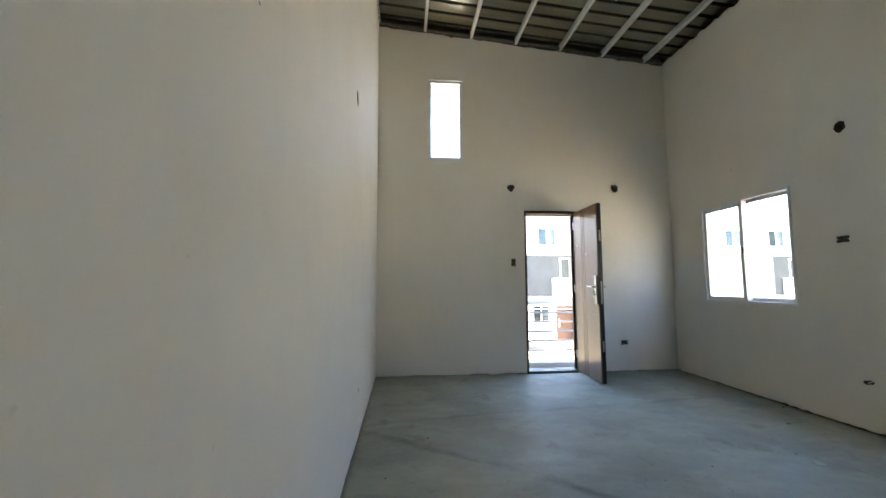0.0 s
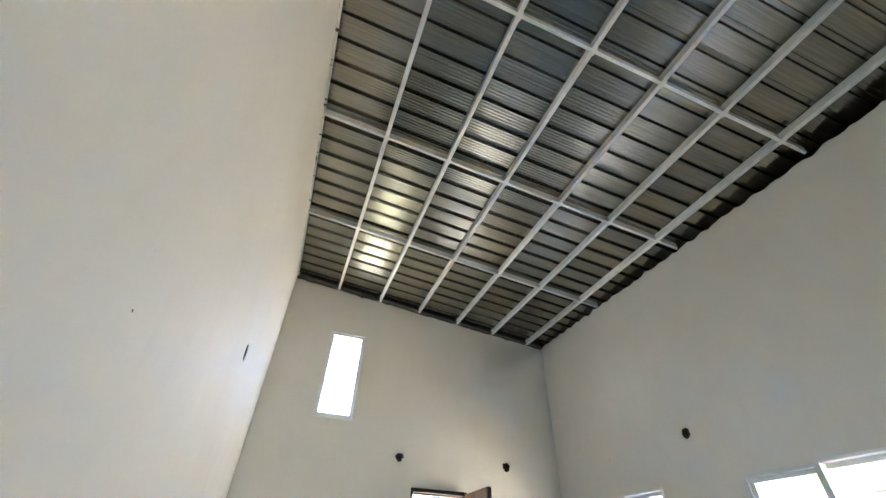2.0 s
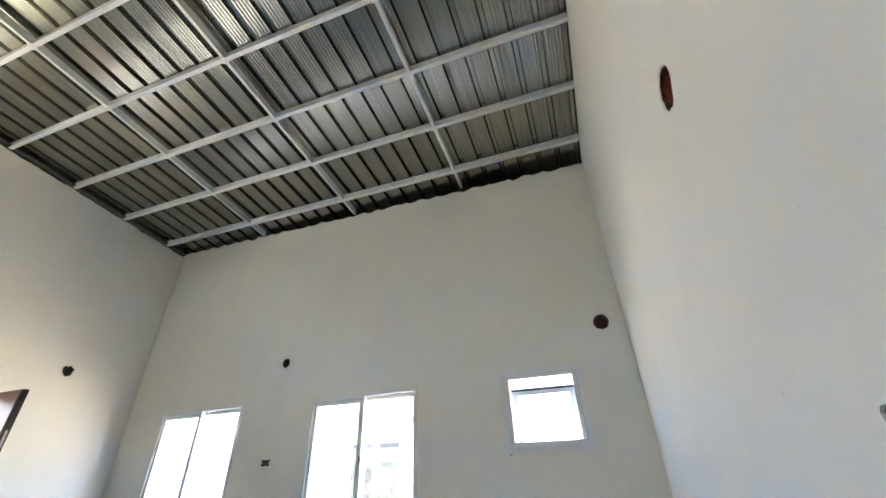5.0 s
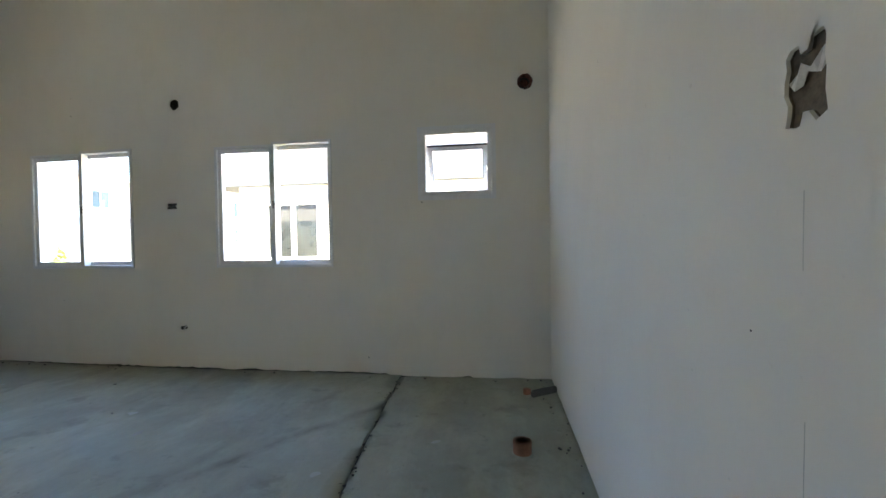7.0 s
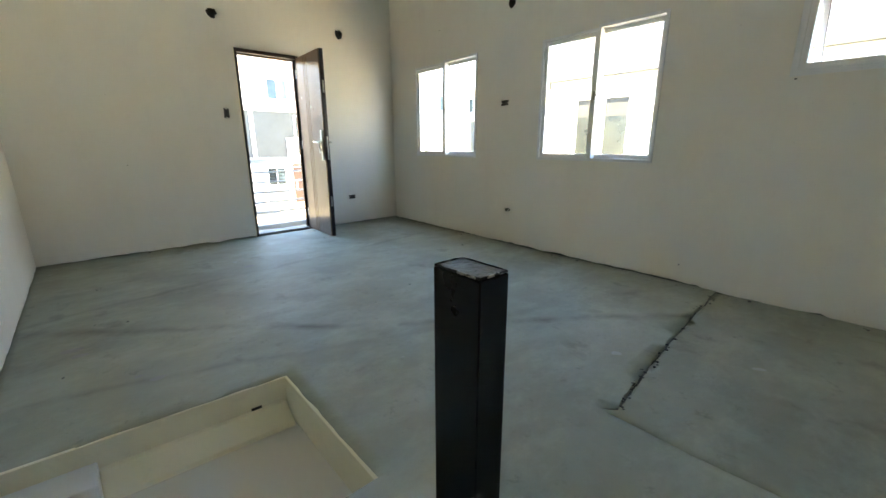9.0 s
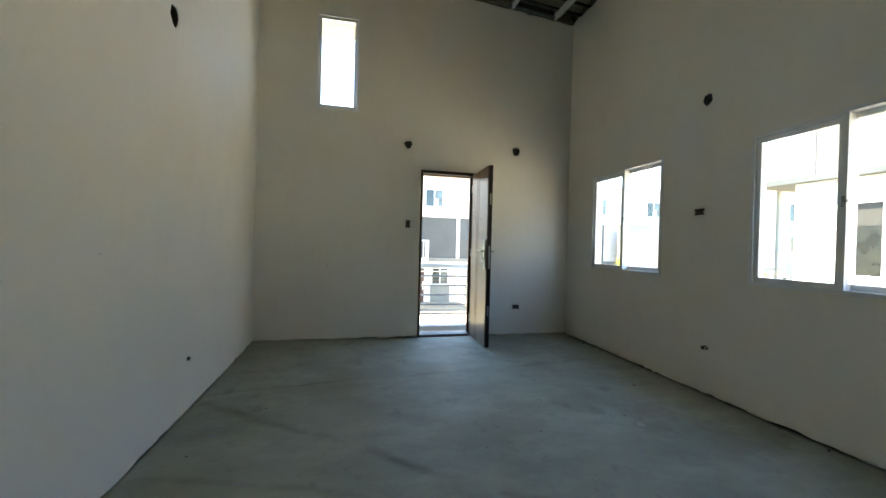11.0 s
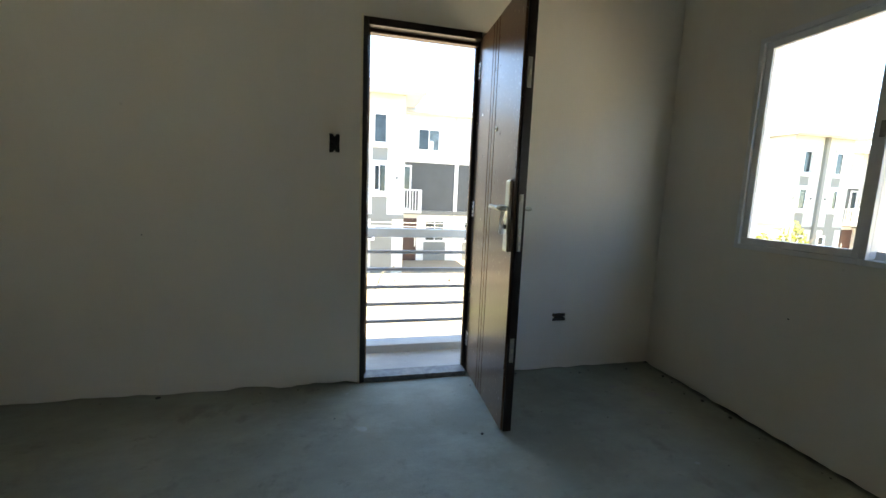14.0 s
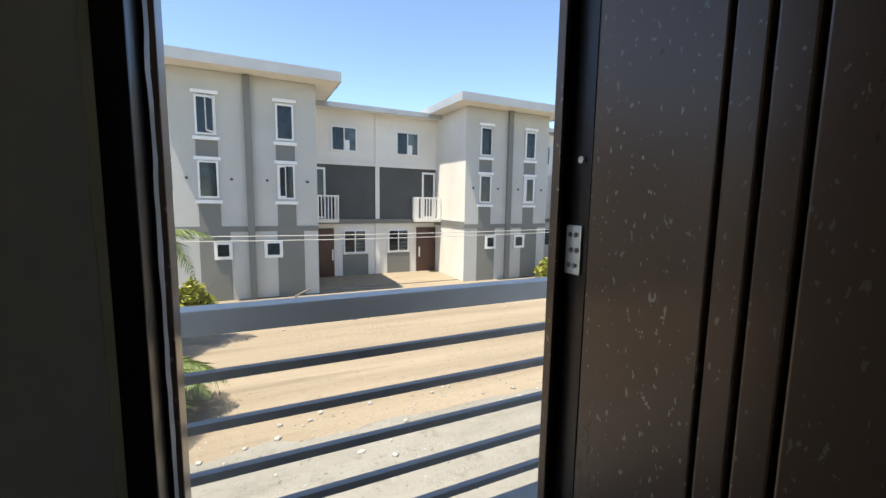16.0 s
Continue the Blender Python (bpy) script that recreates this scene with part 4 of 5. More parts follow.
# skin panels, parted by three grooves, a rebated hinge stile and a folded lip
GROOVES = [0.266, 0.313, 0.361]
edges = [0.038] + GROOVES + [LW - 0.010]
for k, (a, b) in enumerate(zip(edges, edges[1:])):
    ga, gb = (0.0 if k == 0 else 0.0035), (0.0 if k == 3 else 0.0035)
    part("skin_panel", leaf_box(bmesh.new(), a + ga, b - gb, Z0 + 0.002, Z1 - 0.002, -0.001, 0.011, 0.0035), DOOR, core, "brown enamelled steel skin")
part("hinge_stile", leaf_box(bmesh.new(), -0.022, 0.034, Z0, Z1, 0.002, 0.006, 0.001), DOOR_EDGE, core)
for z in (0.232, 1.09, 1.93):
    h = part("hinge", leaf_box(bmesh.new(), -0.020, 0.022, z - 0.048, z + 0.048, -0.003, 0.0035, 0.002), ZINC_PLATE, door, "zinc hinge plate")
    for dz in (-0.030, 0.0, 0.030):
        for ds in (-0.006, 0.010):
            c = PD(ds + (0.004 if dz == 0 else 0), z + dz, -0.004)
            part("screw", tube(bmesh.new(), [c, PD(ds + (0.004 if dz == 0 else 0), z + dz, -0.0055)], 0.005, 8), DARK_STEEL, h)
for z in (1.262, 0.55, 1.62):
    part("bolt", tube(bmesh.new(), [PD(0.012, z, 0.006), PD(0.012, z, -0.004)], 0.007, 10), CHROME, door, "small steel bolt")
lock = part("lock_plate", leaf_box(bmesh.new(), 0.632, 0.694, 0.910, 1.252, -0.018, -0.001, 0.010), CHROME, door, "long brushed nickel lock plate")
part("lever", tube(tube(bmesh.new(), [PD(0.664, 1.118, -0.016), PD(0.664, 1.118, -0.058)], 0.013, 12), [PD(0.674, 1.118, -0.055), PD(0.64, 1.119, -0.058), PD(0.535, 1.124, -0.058)], 0.0095, 12), CHROME, lock, "polished lever handle", True)
part("keyhole", tube(bmesh.new(), [PD(0.664, 1.03, -0.017), PD(0.664, 1.03, -0.026)], 0.011, 14), BLACK, lock)
bm = bmesh.new()
gr = [[bm.verts.new(PD(0.660 + (i - 3) * (0.0035 + 0.0018 * j) + 0.006 * math.sin(j * 1.7), 1.104 - 0.021 * j + 0.006 * math.sin(i * 2.2) * (j / 5), -0.034 - 0.007 * math.sin(i * 1.9 + j) - 0.001 * j)) for i in range(7)] for j in range(6)]
for j in range(5):
    for i in range(6):
        bm.faces.new((gr[j][i], gr[j][i + 1], gr[j + 1][i + 1], gr[j + 1][i]))
part("key_bag", bm, BAG, door, "crumpled clear plastic film tied to the lever", True)
peep = part("peephole", tube(bmesh.new(), [PD(0.401, 1.525, 0.0), PD(0.401, 1.525, -0.007)], 0.013, 16), CHROME, door, "nickel door viewer")
part("lens", tube(bmesh.new(), [PD(0.401, 1.525, -0.006), PD(0.401, 1.525, -0.008)], 0.006, 12), BLACK, peep)
part("screw", tube(bmesh.new(), [PD(0.126, 1.647, 0.0), PD(0.126, 1.647, -0.004)], 0.007, 12), ZINC_PLATE, door)
part("outer_lever", tube(bmesh.new(), [PD(0.664, 1.118, LT), PD(0.664, 1.118, LT + 0.05), PD(0.56, 1.12, LT + 0.055)], 0.010, 10), CHROME, door)
for z0, z1 in ((1.655, 1.785), (0.92, 1.185), (0.375, 0.495)):
    pl = part("strike_plate", leaf_box(bmesh.new(), LW - 0.002, LW + 0.003, z0, z1, 0.019, 0.039, 0.001), STRIKE, door, "dull steel lock forend")
    for f in ((0.5,) if z1 - z0 < 0.2 else (0.06, 0.22, 0.36, 0.94)):
        z = z0 + (z1 - z0) * f
        part("latch_bolt", leaf_box(bmesh.new(), LW + 0.003, LW + 0.010, z - 0.012, z + 0.012, 0.023, 0.035, 0.002), CHROME, pl)

# ---- balcony ----
BX0, BX1, RY = -3.0, 0.15, 0.597
single("balcony_floor", boxed(BX0, BX1, T + 0.002, 0.535, -0.28, -0.036), BALCONY_CEMENT, "rough grey cement balcony floor", "floor", kind="structure")
single("balcony_curb", boxed(BX0, BX1, 0.535, 0.695, -0.30, 0.026, bevel=0.008), BALCONY_CEMENT, "low cement balcony curb", "curb", kind="structure")
single("balcony_step", boxed(D0 - 0.02, D1 + 0.02, 0.112, T + 0.02, -0.15, -0.004), BALCONY_CEMENT, "cement door step", "step", kind="structure")
rail = thing("balcony_railing", (-1.5, RY, 0.026), "grey-painted steel balcony railing with horizontal bars", "railing")
part("top_rail", boxed(BX0, BX1, RY - 0.032, RY + 0.030, 0.847, 0.911, bevel=0.004), RAIL, rail)
# the bars' shade is put into their darker colour
for z in (0.733, 0.600, 0.463, 0.329, 0.193):
    part("bar", boxed(BX0, BX1, RY - 0.012, RY + 0.012, z - 0.012, z + 0.012, bevel=0.002), RAIL_SHADED, rail, "horizontal bar in the shaded rail grey")
for x in (BX0 + 0.03, BX1 - 0.03):
    part("post", boxed(x - 0.025, x + 0.025, RY - 0.025, RY + 0.025, 0.025, 0.848, bevel=0.003), RAIL, rail)
# own building below and beside
G = -1.97
bm = boxed(XW - T, T, YS - T, T - 0.004, G, -0.201)
box(bm, BX0, BX1, T, 0.66, G, -0.302)
single("lower_storey", bm, H_WHITE, "plain white ground storey below the room", "wall", kind="structure")

# ---- ground outside ----
bm = bmesh.new()
bmesh.ops.create_grid(bm, x_segments=60, y_segments=60, size=400)
for v in bm.verts:
    v.co.z = G - 0.004
single("ground", bm, SAND, "pale sandy building-site ground", "ground", kind="structure")
def strip(name, y0, y1, z, mat, label, cat, seed):
    bm, rows = bmesh.new(), []
    for i in range(401):
        x = -60 + i * 0.34
        rows.append([bm.verts.new((x, yy + 0.35 * noise.noise((x * 0.25, seed + k, 0)) + 0.16 * noise.noise((x * 1.3, seed + k, 5)) + 0.10 * noise.noise((x * 4.1, seed + k, 2)), z)) for k, yy in enumerate((y0, y1))])
    for a, b in zip(rows, rows[1:]):
        bm.faces.new((a[0], b[0], b[1], a[1]))
    return single(name, bm, mat, label, cat, kind="structure")
strip("road", 3.9, 9.8, G + 0.001, ROAD, "compacted tan dirt road", "road", 1)
strip("gravel_verge", 1.3, 4.7, G + 0.005, GRAVEL, "grey gravel and rubble verge", "ground", 9)
rng = random.Random(21)
bm = bmesh.new()
for k in range(620):
    x, yy = rng.uniform(-9, 12), rng.choice((rng.uniform(1.5, 5.2), rng.uniform(4.4, 5.4), rng.uniform(9.2, 11.5)))
    r = rng.choice((0.012, 0.015, 0.015, 0.02, 0.03, 0.045))
    m = Matrix.Translation((x, yy, G + r * 0.3)) @ Matrix.Rotation(rng.uniform(0, 6), 4, "Z") @ Matrix.Diagonal((r * rng.uniform(0.7, 1.6), r, r * rng.uniform(0.4, 0.9), 1))
    bmesh.ops.create_icosphere(bm, subdivisions=1, radius=1, matrix=m)
single("rubble", bm, BALCONY_CEMENT, "scattered grey stones and rubble", "rubble", kind="stuff")

strip("rubble_verge", 10.3, 12.7, G + 0.004, RUBBLE, "dry grey-brown rubble strip before the houses", "ground", 17)
rng = random.Random(52)
bm = bmesh.new()
for k in range(340):
    x, yy = rng.uniform(-6, 12), rng.gauss(11.4, 0.55)
    r = rng.choice((0.03, 0.04, 0.05, 0.07, 0.10))
    m = Matrix.Translation((x, yy, G + r * 0.2)) @ Matrix.Rotation(rng.uniform(0, 6), 4, "Z") @ Matrix.Rotation(rng.uniform(-0.4, 0.4), 4, "X") @ Matrix.Diagonal((r * rng.uniform(0.8, 2.2), r, r * rng.uniform(0.35, 0.8), 1))
    bmesh.ops.create_icosphere(bm, subdivisions=1, radius=1, matrix=m)
single("clods", bm, RUBBLE, "dry clods and broken mortar along the far verge", "rubble", kind="stuff")
bm = tube(bmesh.new(), [(-1.15, 11.2, G), (-0.95, 11.3, G + 0.45), (-0.55, 11.35, G + 0.62)], 0.03, 6)
single("stick", bm, BARK, "bent grey stick leaning out of the rubble", "stick")

# ---- townhouse row opposite ----
YR, YW_, P_ = 16.3, 13.45, 9.72
def PH(yy):
    return lambda u, v, d: (u, yy - d, v)
def slab_on(yy, u0, u1, v0, v1, t=0.03, inner=0.0):
    return boxed(u0, u1, yy - t, yy - inner, v0, v1)

def house_window(house, yy, u0, u1, v0, v1, split=False, open_leaf=0, bars=False, w=0.05):
    """A window on the facade at yy: frame, panes, perhaps an open leaf or grille bars."""
    P = PH(yy)
    wd = part("window", frame_bars(P, u0, u1, v0, v1, -0.02, 0.05, w, 0), H_FRAME, house, "white framed window with dark glass")
    if split:
        m = (u0 + u1) / 2
        for a, b in ((u0 + w, m - 0.02), (m + 0.02, u1 - w)):
            # right-hand pane gets the colour with the painted sky reflection
            part("pane", slab_on(yy, a, b, v0 + w, v1 - w, 0.012, 0.002), H_PANE_SKY_TONE if a > u0 + (u1 - u0) * 0.4 else H_PANE, wd)
        if not bars:
            part("inner_leaf", slab_on(yy, m + 0.03, m + 0.22, v0 + w, v0 + 0.45, 0.022, 0.013), H_FRAME, wd, "small white vent leaf")
        part("mullion", slab_on(yy, m - 0.02, m + 0.02, v0 + w, v1 - w, 0.045, 0.002), H_FRAME, wd)
    else:
        part("pane", slab_on(yy, u0 + w, u1 - w, v0 + w, v1 - w, 0.012, 0.002), H_PANE, wd)
    if bars:
        bm = bmesh.new()
        for k in range(1, 6):
            z = v0 + (v1 - v0) * k / 6
            box(bm, u0 + w, u1 - w, yy - 0.04, yy - 0.03, z - 0.012, z + 0.012)
        part("grille", bm, BLACK_STEEL, wd)
    if open_leaf:
        c, L = (u1 - w if open_leaf > 0 else u0 + w), (u1 - u0 - 2 * w) * 0.92
        bm = bmesh.new()
        a = radians(62)
        for s0, s1, z0, z1 in ((0, L, v0 + w, v0 + 2 * w), (0, L, v1 - 2 * w, v1 - w), (0, w, v0 + w, v1 - w), (L - w, L, v0 + w, v1 - w)):
            vs = [bm.verts.new((c - open_leaf * s * math.cos(a), yy - 0.05 - s * math.sin(a) - d, z)) for d in (0, 0.03) for z in (z0, z1) for s in (s0, s1)]
            for qd in ((0, 2, 3, 1), (4, 5, 7, 6), (0, 1, 5, 4), (2, 6, 7, 3), (0, 4, 6, 2), (1, 3, 7, 5)):
                bm.faces.new([vs[i] for i in qd])
        part("open_leaf", bm, H_FRAME, wd)

def townhouse():
    h = thing("townhouse", (0, YR, G), "three-storey cream and grey townhouse pair with balconies", "house", "townhouse row opposite")
    R0, R1, Wd = 0.0, 5.66, 4.06
    part("wall", boxed(R0 - 0.02, R1 + 0.02, YR, YR + 6, G, 4.86), H_WHITE, h, "cream-white recessed facade")
    # storey-high grey panels and white divider
    part("panel", slab_on(YR, 0.02, 2.80, 0.47, 2.70, 0.02), H_DARK, h, "dark grey painted panel")
    part("panel", slab_on(YR, 2.98, R1 - 0.02, 0.47, 2.70, 0.02), H_DARK, h, "dark grey painted panel")
    part("divider", slab_on(YR, 2.80, 2.98, G, 4.85, 0.06), H_WHITE, h)
    part("ledge", slab_on(YR, 0.0, R1, 2.70, 2.80, 0.10), H_WHITE, h)
    part("band", slab_on(YR, 0.0, R1, 0.28, 0.46, 0.10), H_MID, h, "grey storey band")
    house_window(h, YR, 0.98, 2.02, 3.26, 4.25, True)
    house_window(h, YR, 3.75, 4.79, 3.26, 4.25, True)
    house_window(h, YR, 1.43, 2.40, -0.99, 0.0, True, 0, True)
    house_window(h, YR, 3.38, 4.34, -0.99, 0.0, True, 0, True)
    for a, b in ((1.40, 2.48), (3.34, 4.40)):
        part("apron", slab_on(YR, a, b, -1.96, -1.04, 0.03), H_MID, h, "mid grey apron panel")
    for a, b, hs in ((0.28, 1.03, 0.94), (4.72, 5.66, 4.82)):
        d = part("door", slab_on(YR, a, b, G + 0.04, 0.09, 0.05), H_DOOR, h, "brown panel entrance door")
        part("handle", slab_on(YR, hs, hs + 0.05, -1.25, -0.80, 0.10, 0.05), ZINC_PLATE, d)
    for a, b, da, db in ((0.05, 1.12, 0.08, 0.72), (4.52, 5.62, 4.96, 5.60)):
        house_window(h, YR - 0.02, da, db, 0.50, 2.56, False, 0, False, 0.08)
        bal = part("balcony", boxed(a, b, YR - 0.72, YR - 0.01, 0.36, 0.48), H_WHITE, h, "small balcony with white railing")
        part("balcony_rail", boxed(a, b, YR - 0.70, YR - 0.66, 1.38, 1.44), H_FRAME, bal)
        n = 9
        for k in range(n):
            x = a + (b - a - 0.04) * k / (n - 1)
            part("baluster", boxed(x, x + 0.04, YR - 0.70, YR - 0.66, 0.48, 1.38), H_FRAME, bal)
        x = b if a < 2 else a
        for k in range(5):
            yy = YR - 0.62 + 0.13 * k
            part("baluster", boxed(x - 0.02, x + 0.02, yy, yy + 0.04, 0.48, 1.38), H_FRAME, bal)
        part("balcony_rail", boxed(x - 0.02, x + 0.02, YR - 0.66, YR - 0.02, 1.38, 1.44), H_FRAME, bal)
    # main roof over the recess
    bm = bmesh.new()
    box(bm, R0, R1, YR - 0.55, YR + 6.3, 4.86, 4.92)
    part("soffit", bm, H_WHITE, h)
    part("fascia", boxed(R0, R1, YR - 0.62, YR - 0.55, 4.84, 5.04), H_ROOF, h, "grey fascia")
    # wing to the right of the recess
    W0, W1 = R1, R1 + Wd
    wing = part("wing", boxed(W0, W1, YW_, YR + 6, G, 4.975), H_WHITE, h, "cream-white side of a grey fronted wing")
    part("wing_front", slab_on(YW_, W0 - 0.005, W1 + 0.005, G, 4.965, 0.02), H_LIGHT, h, "light grey painted wing front")
    c = (W0 + W1) / 2
    part("pilaster", slab_on(YW_, c - 0.10, c + 0.10, G, 4.96, 0.16), H_MID, h, "slim grey pilaster")
    part("band", slab_on(YW_, W0 - 0.01, W1 + 0.01, 0.20, 0.37, 0.035), H_MID, h, "grey storey band")
    part("side_band", boxed(W0 - 0.03, W0, YW_, YR, 0.20, 0.46), H_MID, h)
    for k, (a, b) in enumerate(((W0 + 0.64, W0 + 1.18), (W1 - 1.23, W1 - 0.70))):
        house_window(h, YW_ - 0.02, a, b, 3.11, 4.23, False, (1, 0)[k])
        house_window(h, YW_ - 0.02, a, b, 1.24, 2.34, False, (0, -1)[k])
        for z0, z1 in ((4.28, 4.38), (2.95, 3.05), (2.36, 2.46), (1.07, 1.17)):
            part("window_sill", slab_on(YW_, a - 0.08, b + 0.08, z0, z1, 0.10), H_FRAME, h, "white projecting sill")
        part("apron", slab_on(YW_, a - 0.02, b + 0.02, 2.46, 2.95, 0.03), H_MID, h)
        part("stripe", slab_on(YW_, a - 0.02, b + 0.02, 0.37, 1.07, 0.03), H_MID, h, "mid grey painted stripe")
        part("stripe", slab_on(YW_, a - 0.05, b + 0.25, G, 0.20, 0.03), H_MID, h, "mid grey painted stripe")
        s = (W0 + 0.97, W0 + 1.47) if k == 0 else (W1 - 1.68, W1 - 1.13)
        house_window(h, YW_ - 0.03, s[0], s[1], -0.66, -0.10, False, 0, False, 0.09)
    for x in (W0 + 0.35, c - 0.5, c + 0.5, W1 - 0.3):
        part("vent_cap", tube(bmesh.new(), [(x, YW_ - 0.02, 1.82), (x, YW_ - 0.06, 1.82)], 0.045, 10), H_DARK, h)
    bm = bmesh.new()
    e0, e1, y0, y1 = W0 - 0.68, W1 + 0.68, YW_ - 0.90, YR + 6.3
    q = [(e0, y0), (e1, y0), (e1, y1), (e0, y1)]
    lo = [bm.verts.new((x, yy, 4.92 + 0.02 * (yy - y0))) for x, yy in q]
    hi = [bm.verts.new((x, yy, 5.22 + 0.02 * (yy - y0))) for x, yy in q]
    bm.faces.new(hi)
    for k in range(4):
        bm.faces.new((lo[k], lo[(k + 1) % 4], hi[(k + 1) % 4], hi[k]))
    part("wing_roof", bm, H_ROOF, h, "flat grey roof with deep fascia")
    bm = bmesh.new()
    bm.faces.new([bm.verts.new((x, yy, 4.96 + 0.02 * (yy - y0))) for x, yy in q])
    part("wing_soffit", bm, H_WHITE, h)
    # forecourt slab in the recess
    part("forecourt", boxed(R0, R1, YW_ + 0.4, YR, G - 0.05, G + 0.03), SAND, h, "sandy forecourt in the recess")
    return h

house = townhouse()
for dx in (-3 * P_, -2 * P_, -P_, 14.08, 14.08 + P_, 14.08 + 2 * P_, 14.08 + 3 * P_):
    copy_thing(house, Matrix.Translation(house.location + Vector((dx, 0, 0))))
# a plain mid unit between two of the pairs
mid_unit = thing("mid_townhouse", (11.9, YR, G), "plain cream mid-row townhouse with dark grey panel", "house")
M0, M1 = 9.74, 14.06
part("wall", boxed(M0, M1, YR, YR + 6, G, 4.86), H_WHITE, mid_unit)
part("panel", slab_on(YR, M0 + 0.05, 12.1, 0.47, 2.70, 0.02), H_DARK, mid_unit, "dark grey painted panel")
part("ledge", slab_on(YR, M0, M1, 2.70, 2.80, 0.10), H_WHITE, mid_unit)
part("band", slab_on(YR, M0, M1, 0.28, 0.46, 0.10), H_MID, mid_unit)
part("fascia", boxed(M0, M1, YR - 0.62, YR + 6.3, 4.86, 5.04), H_ROOF, mid_unit)
house_window(mid_unit, YR, 11.2, 12.24, 3.26, 4.25, True)
house_window(mid_unit, YR, 11.6, 12.6, -0.99, 0.0, True, 0, True)

screen = thing("garden_wall", (14.8, YR - 0.85, G), "tall pale grey wall with a darker coping", "wall")
part("wall", boxed(12.5, 17.12, YR - 0.95, YR - 0.76, G, 2.62), N_GREY, screen)
part("coping", boxed(12.46, 17.16, YR - 0.99, YR - 0.75, 2.62, 2.70), H_MID, screen, "thin grey coping")

# ---- neighbour beside the window wall ----
nb = thing("neighbour_house", (6.0, -5, G), "white neighbouring house with grey upper storey", "house")
part("wall", boxed(6.0, 13, -14, 1.36, G, 2.62), N_WALL, nb, "sunlit white lower wall")
# dark colour stands in for the shadow line under the ledge
part("ledge", boxed(5.80, 13, -14.2, 2.1, 2.62, 2.74), H_DARK, nb, "projecting ledge coloured dark as its soffit shadow")
# upper wall coloured far darker than the cream lower wall
part("upper_wall", boxed(6.05, 13, -14, 1.1, 2.74, 4.25), N_UPPER, nb, "upper wall in a much darker grey than below")
part("roof", boxed(6.02, 13.5, -14.5, 1.12, 4.25, 4.40), H_ROOF, nb)
part("downpipe", tube(bmesh.new(), [(6.0, 1.07, 2.74), (6.0, 1.07, 4.25)], 0.045, 10), H_ROOF, nb, "grey downpipe at the corner")
part("architrave", frame_bars(lambda u, v, d: (6.0 - d, u, v), -0.90, 0.70, 0.70, 2.30, 0.0, 0.04, 0.10, 0), H_FRAME, nb, "wide white window surround")
for y0, y1 in ((-0.07, 0.54), (-0.755, -0.19), (-6.2, -5.6)):
    wd = part("window", frame_bars(lambda u, v, d: (6.0 - d, u, v), y0 - 0.05, y1 + 0.05, 0.78, 2.18, 0.0, 0.06, 0.05, 0), H_FRAME, nb, "white framed window")
    part("pane", boxed(5.985, 5.998, y0, y1, 0.83, 2.13), N_PANE, wd)
    part("blind", boxed(5.978, 5.984, y0 + 0.02, y1 - 0.02, 1.72, 2.11), N_BLIND, wd, "pale half-drawn blind")

# ---- plants and cables ----
def frond(bm, base, yaw, length, droop, rng):
    pts = []
    for i in range(9):
        s = i / 8
        r = length * s * (1 - 0.25 * droop * s)
        pts.append(Vector(base) + Vector((math.cos(yaw) * r, math.sin(yaw) * r, length * (0.55 * s - droop * s * s))))
    tube(bm, pts, 0.012, 4, True, 0.003)
    for i in range(1, 9):
        d = (pts[i] - pts[i - 1]).normalized()
        side = d.cross(Vector((0, 0, 1))).normalized()
        for k in range(4):
            p = pts[i - 1].lerp(pts[i], k / 4)
            L = length * 0.30 * math.sin(math.pi * min(0.97, 0.12 + 0.86 * (i - 1 + k / 4) / 8)) * rng.uniform(0.8, 1.1)
            for sgn in (-1, 1):
                tip = p + side * sgn * L * 0.8 + d * L * 0.6 - Vector((0, 0, L * rng.uniform(0.15, 0.5)))
                w = d * 0.016
                mid = p.lerp(tip, 0.5) + Vector((0, 0, 0.02))
                a = [bm.verts.new(v) for v in (p - w, p + w, mid + w, tip, mid - w)]
                bm.faces.new(a)

def palm(x, y, height, length, n, seed):
    rng = random.Random(seed)
    e = thing("palm_tree", (x, y, G), "young green palm with feathery drooping fronds", "palm", "palms by the road")
    part("trunk", tube(bmesh.new(), [(x + 0.03 * math.sin(k), y, G + height * k / 6) for k in range(7)], 0.10, 10, True, 0.06), BARK, e, "ringed grey-brown trunk")
    bm = bmesh.new()
    for k in range(n):
        frond(bm, (x, y, G + height), 6.283 * k / n + rng.uniform(-0.2, 0.2), length * rng.uniform(0.8, 1.1), rng.uniform(0.45, 1.1), rng)
    part("crown", bm, PALM, e, "arching feather fronds")

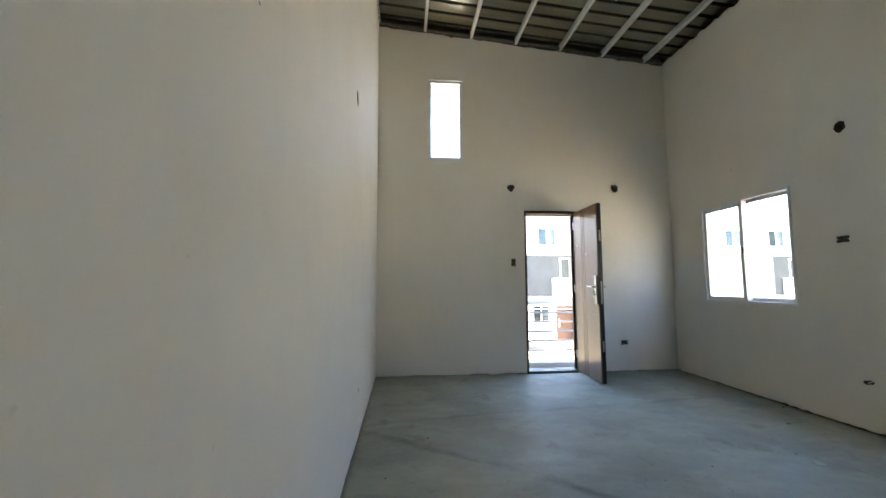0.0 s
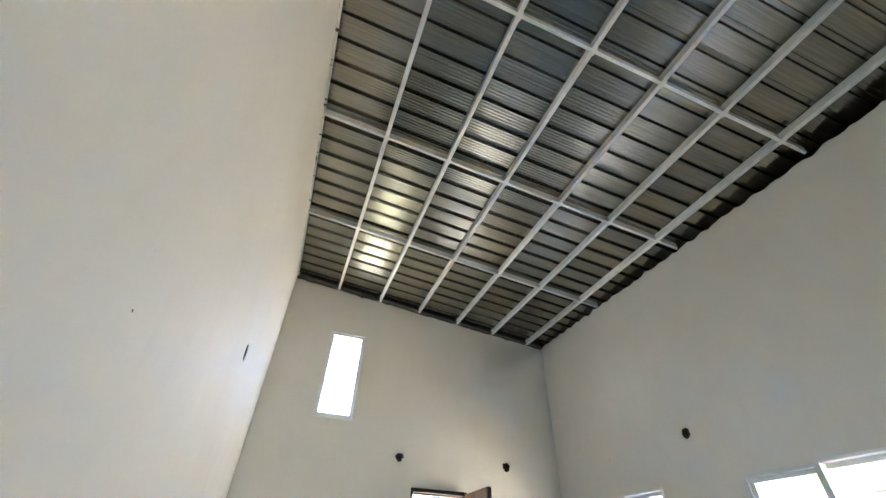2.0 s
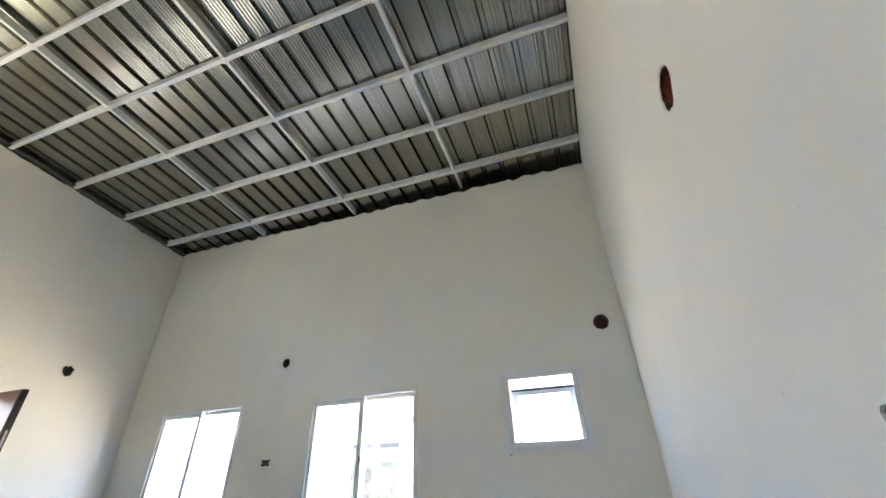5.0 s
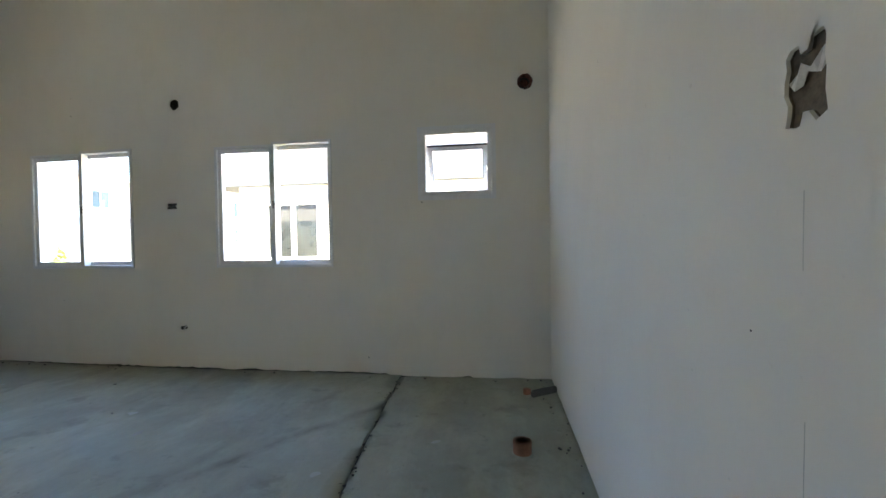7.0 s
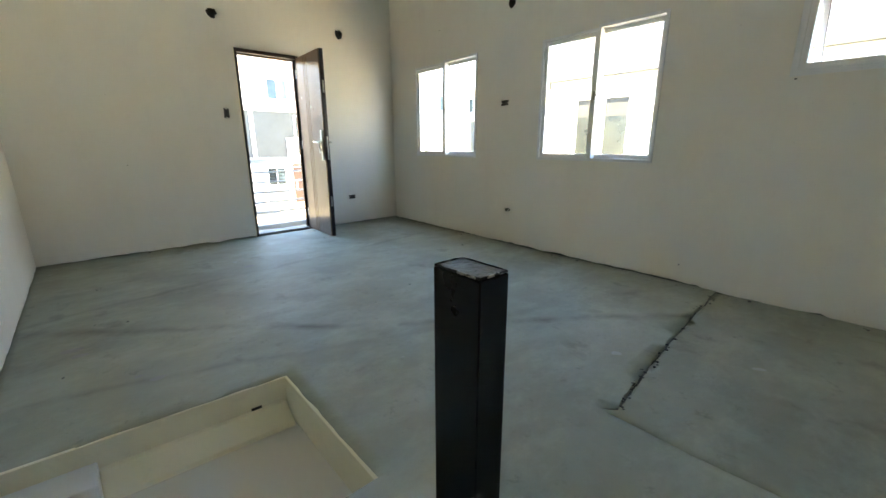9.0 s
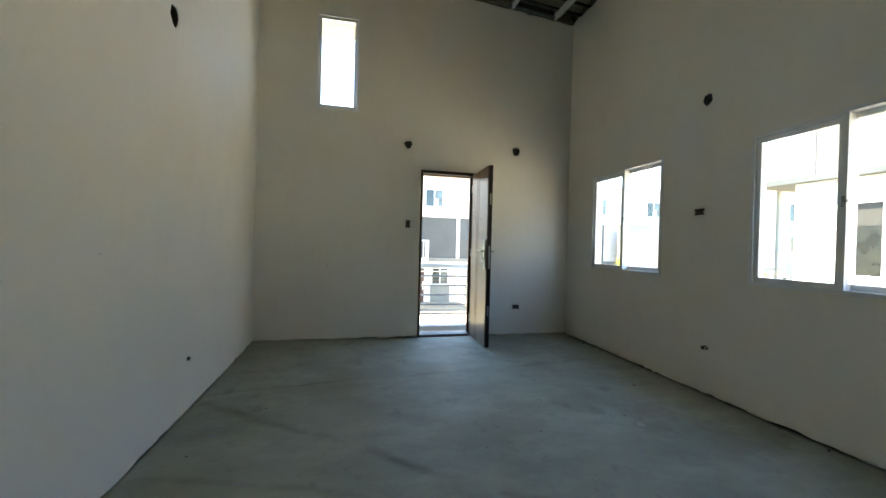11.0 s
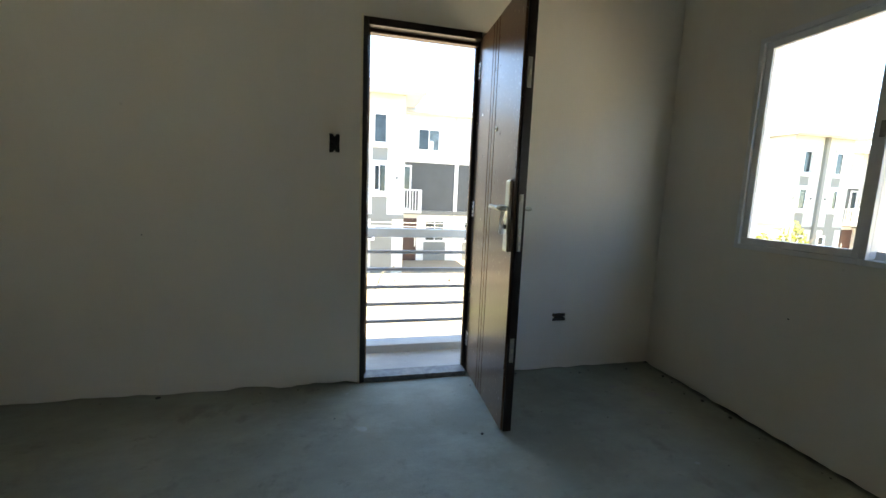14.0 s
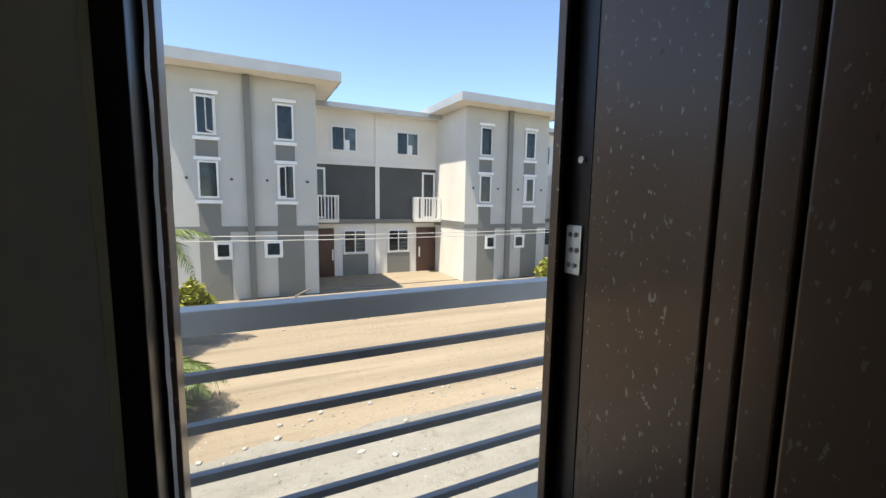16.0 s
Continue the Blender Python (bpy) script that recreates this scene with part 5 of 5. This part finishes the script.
palm(-3.62, 6.1, 0.65, 1.55, 19, 3)
palm(-4.15, 9.3, 2.3, 1.5, 17, 8)
def shrub(x, y, r, h, seed, mat):
    rng = random.Random(seed)
    e = thing("shrub", (x, y, G), "tall loose yellow-green leafy shrub" if h > 2 else "low yellow-green leafy shrub", "shrub", "roadside shrubs")
    bm = bmesh.new()
    for k in range(7):
        a = rng.uniform(0, 6.283)
        tube(bm, [(x, y, G), (x + r * 0.4 * math.cos(a), y + r * 0.4 * math.sin(a), G + h * 0.5), (x + r * 0.8 * math.cos(a), y + r * 0.8 * math.sin(a), G + h * 0.85)], 0.025, 5, True, 0.006)
    part("stem", bm, BARK, e)
    bm = bmesh.new()
    for k in range(900):
        a, s, t_ = rng.uniform(0, 6.283), rng.random() ** 0.5, rng.random()
        rr = r * s * (0.55 + 0.45 * math.sin(math.pi * min(1, t_ + 0.2))) * (0.75 + 0.35 * noise.noise((a * 1.4, t_ * 3, seed)))
        c = Vector((x + rr * math.cos(a), y + rr * math.sin(a), G + h * (0.12 + 0.88 * t_ * (1 - 0.3 * s))))
        d = Vector((rng.uniform(-1, 1), rng.uniform(-1, 1), rng.uniform(-0.3, 1))).normalized()
        p = d.cross(Vector((rng.uniform(-1, 1), rng.uniform(-1, 1), rng.uniform(-1, 1)))).normalized()
        L = rng.uniform(0.06, 0.13)
        bm.faces.new([bm.verts.new(c + v) for v in (-d * L, p * L * 0.4, d * L, -p * L * 0.4)])
    part("foliage", bm, mat, e, "loose small leaves")
for k, (x, y, r, h) in enumerate(((13.2, 11.6, 0.9, 2.25), (14.7, 11.6, 1.1, 2.65), (16.4, 11.8, 1.2, 2.25), (18.4, 12.0, 1.3, 2.75), (12.0, 12.4, 0.7, 1.7), (9.1, 10.7, 0.55, 3.45), (9.2, 12.6, 0.6, 1.0), (-3.45, 11.3, 0.75, 1.15))):
    shrub(x, y, r, h, k + 30, SHRUB)
for k, (y, z, sag) in enumerate(((11.0, 0.30, 0.25), (11.2, 0.22, 0.32))):
    e = thing("overhead_cable", (-12, y, z), "thin grey overhead service cable across the road", "cable", "overhead cables")
    part("cable", tube(bmesh.new(), [(-14 + i * 2.0, y + 0.05 * i, z + 0.15 - sag * math.sin(math.pi * i / 16)) for i in range(17)], 0.012, 5), CABLE, e)
    for i in (0, 16):
        part("pole", tube(bmesh.new(), [(-14 + i * 2.0, y + 0.05 * i, G), (-14 + i * 2.0, y + 0.05 * i, z + 0.35)], 0.06, 8), H_ROOF, e, "short grey service pole")

# ---- small things on the floor ----
rng = random.Random(77)
bm = bmesh.new()
for k in range(150):
    if k % 2 == 0 and k % 6:
        continue
    if k % 2:
        side = rng.random()
        x, y = (rng.uniform(-0.10, -0.01), rng.uniform(YS, 0)) if side < 0.45 else (rng.uniform(XW, 0), rng.uniform(-0.08, -0.01)) if side < 0.7 else (rng.uniform(-2.0, 0), YS + rng.uniform(0.01, 0.12))
    else:
        x, y = rng.uniform(XW + 0.1, -0.1), rng.uniform(-3.2, -0.1)
    if D0 - 0.1 < x < D1 + 0.3 and y > -0.12:
        continue
    r = rng.choice((0.003, 0.004, 0.004, 0.006, 0.009)) * (1.15 if k % 2 else 1)
    z = lump(x, y) - (0.010 if in_patch(x, y) else 0)
    m = Matrix.Translation((x, y, z + r * 0.3)) @ Matrix.Rotation(rng.uniform(0, 6), 4, "Z") @ Matrix.Diagonal((r * rng.uniform(0.8, 1.8), r, r * 0.6, 1))
    bmesh.ops.create_icosphere(bm, subdivisions=1, radius=1, matrix=m)
for k in range(60):
    x = rng.uniform(-2.0, -0.05)
    y = crack_y(x) + rng.gauss(0.0, 0.014)
    r = rng.choice((0.003, 0.004, 0.005, 0.006, 0.008))
    m = Matrix.Translation((x, y, lump(x, y) - 0.002)) @ Matrix.Rotation(rng.uniform(0, 6), 4, "Z") @ Matrix.Diagonal((r * rng.uniform(0.9, 2.2), r, r * 0.6, 1))
    bmesh.ops.create_icosphere(bm, subdivisions=1, radius=1, matrix=m)
single("floor_debris", bm, RAW, "scattered mortar crumbs on the screed", "debris", kind="stuff")
for x, y, r in ((-2.53, -1.25, 0.055), (-1.22, -1.91, 0.03), (-1.25, -2.97, 0.035), (-3.71, -2.34, 0.04), (-3.42, -2.89, 0.035), (-3.49, -2.81, 0.02), (-3.74, -2.24, 0.05), (-0.31, -0.43, 0.05), (-0.5, -0.3, 0.03), (-0.42, -0.62, 0.03)):
    bm = bmesh.new()
    bm.faces.new([bm.verts.new((x + r * (1 + 0.35 * noise.noise((k * 0.8, x * 9, y * 9))) * math.cos(k * 0.5236), y + 0.6 * r * (1 + 0.4 * noise.noise((k * 0.7, y * 9, x))) * math.sin(k * 0.5236), max(lump(x + 0.02, y), lump(x - 0.02, y), lump(x, y)) + 0.0022)) for k in range(12)])
    single("plaster_splash", bm, BALCONY_CEMENT, "small pale dried plaster splash on the screed", "splash", "plaster splashes on the floor")
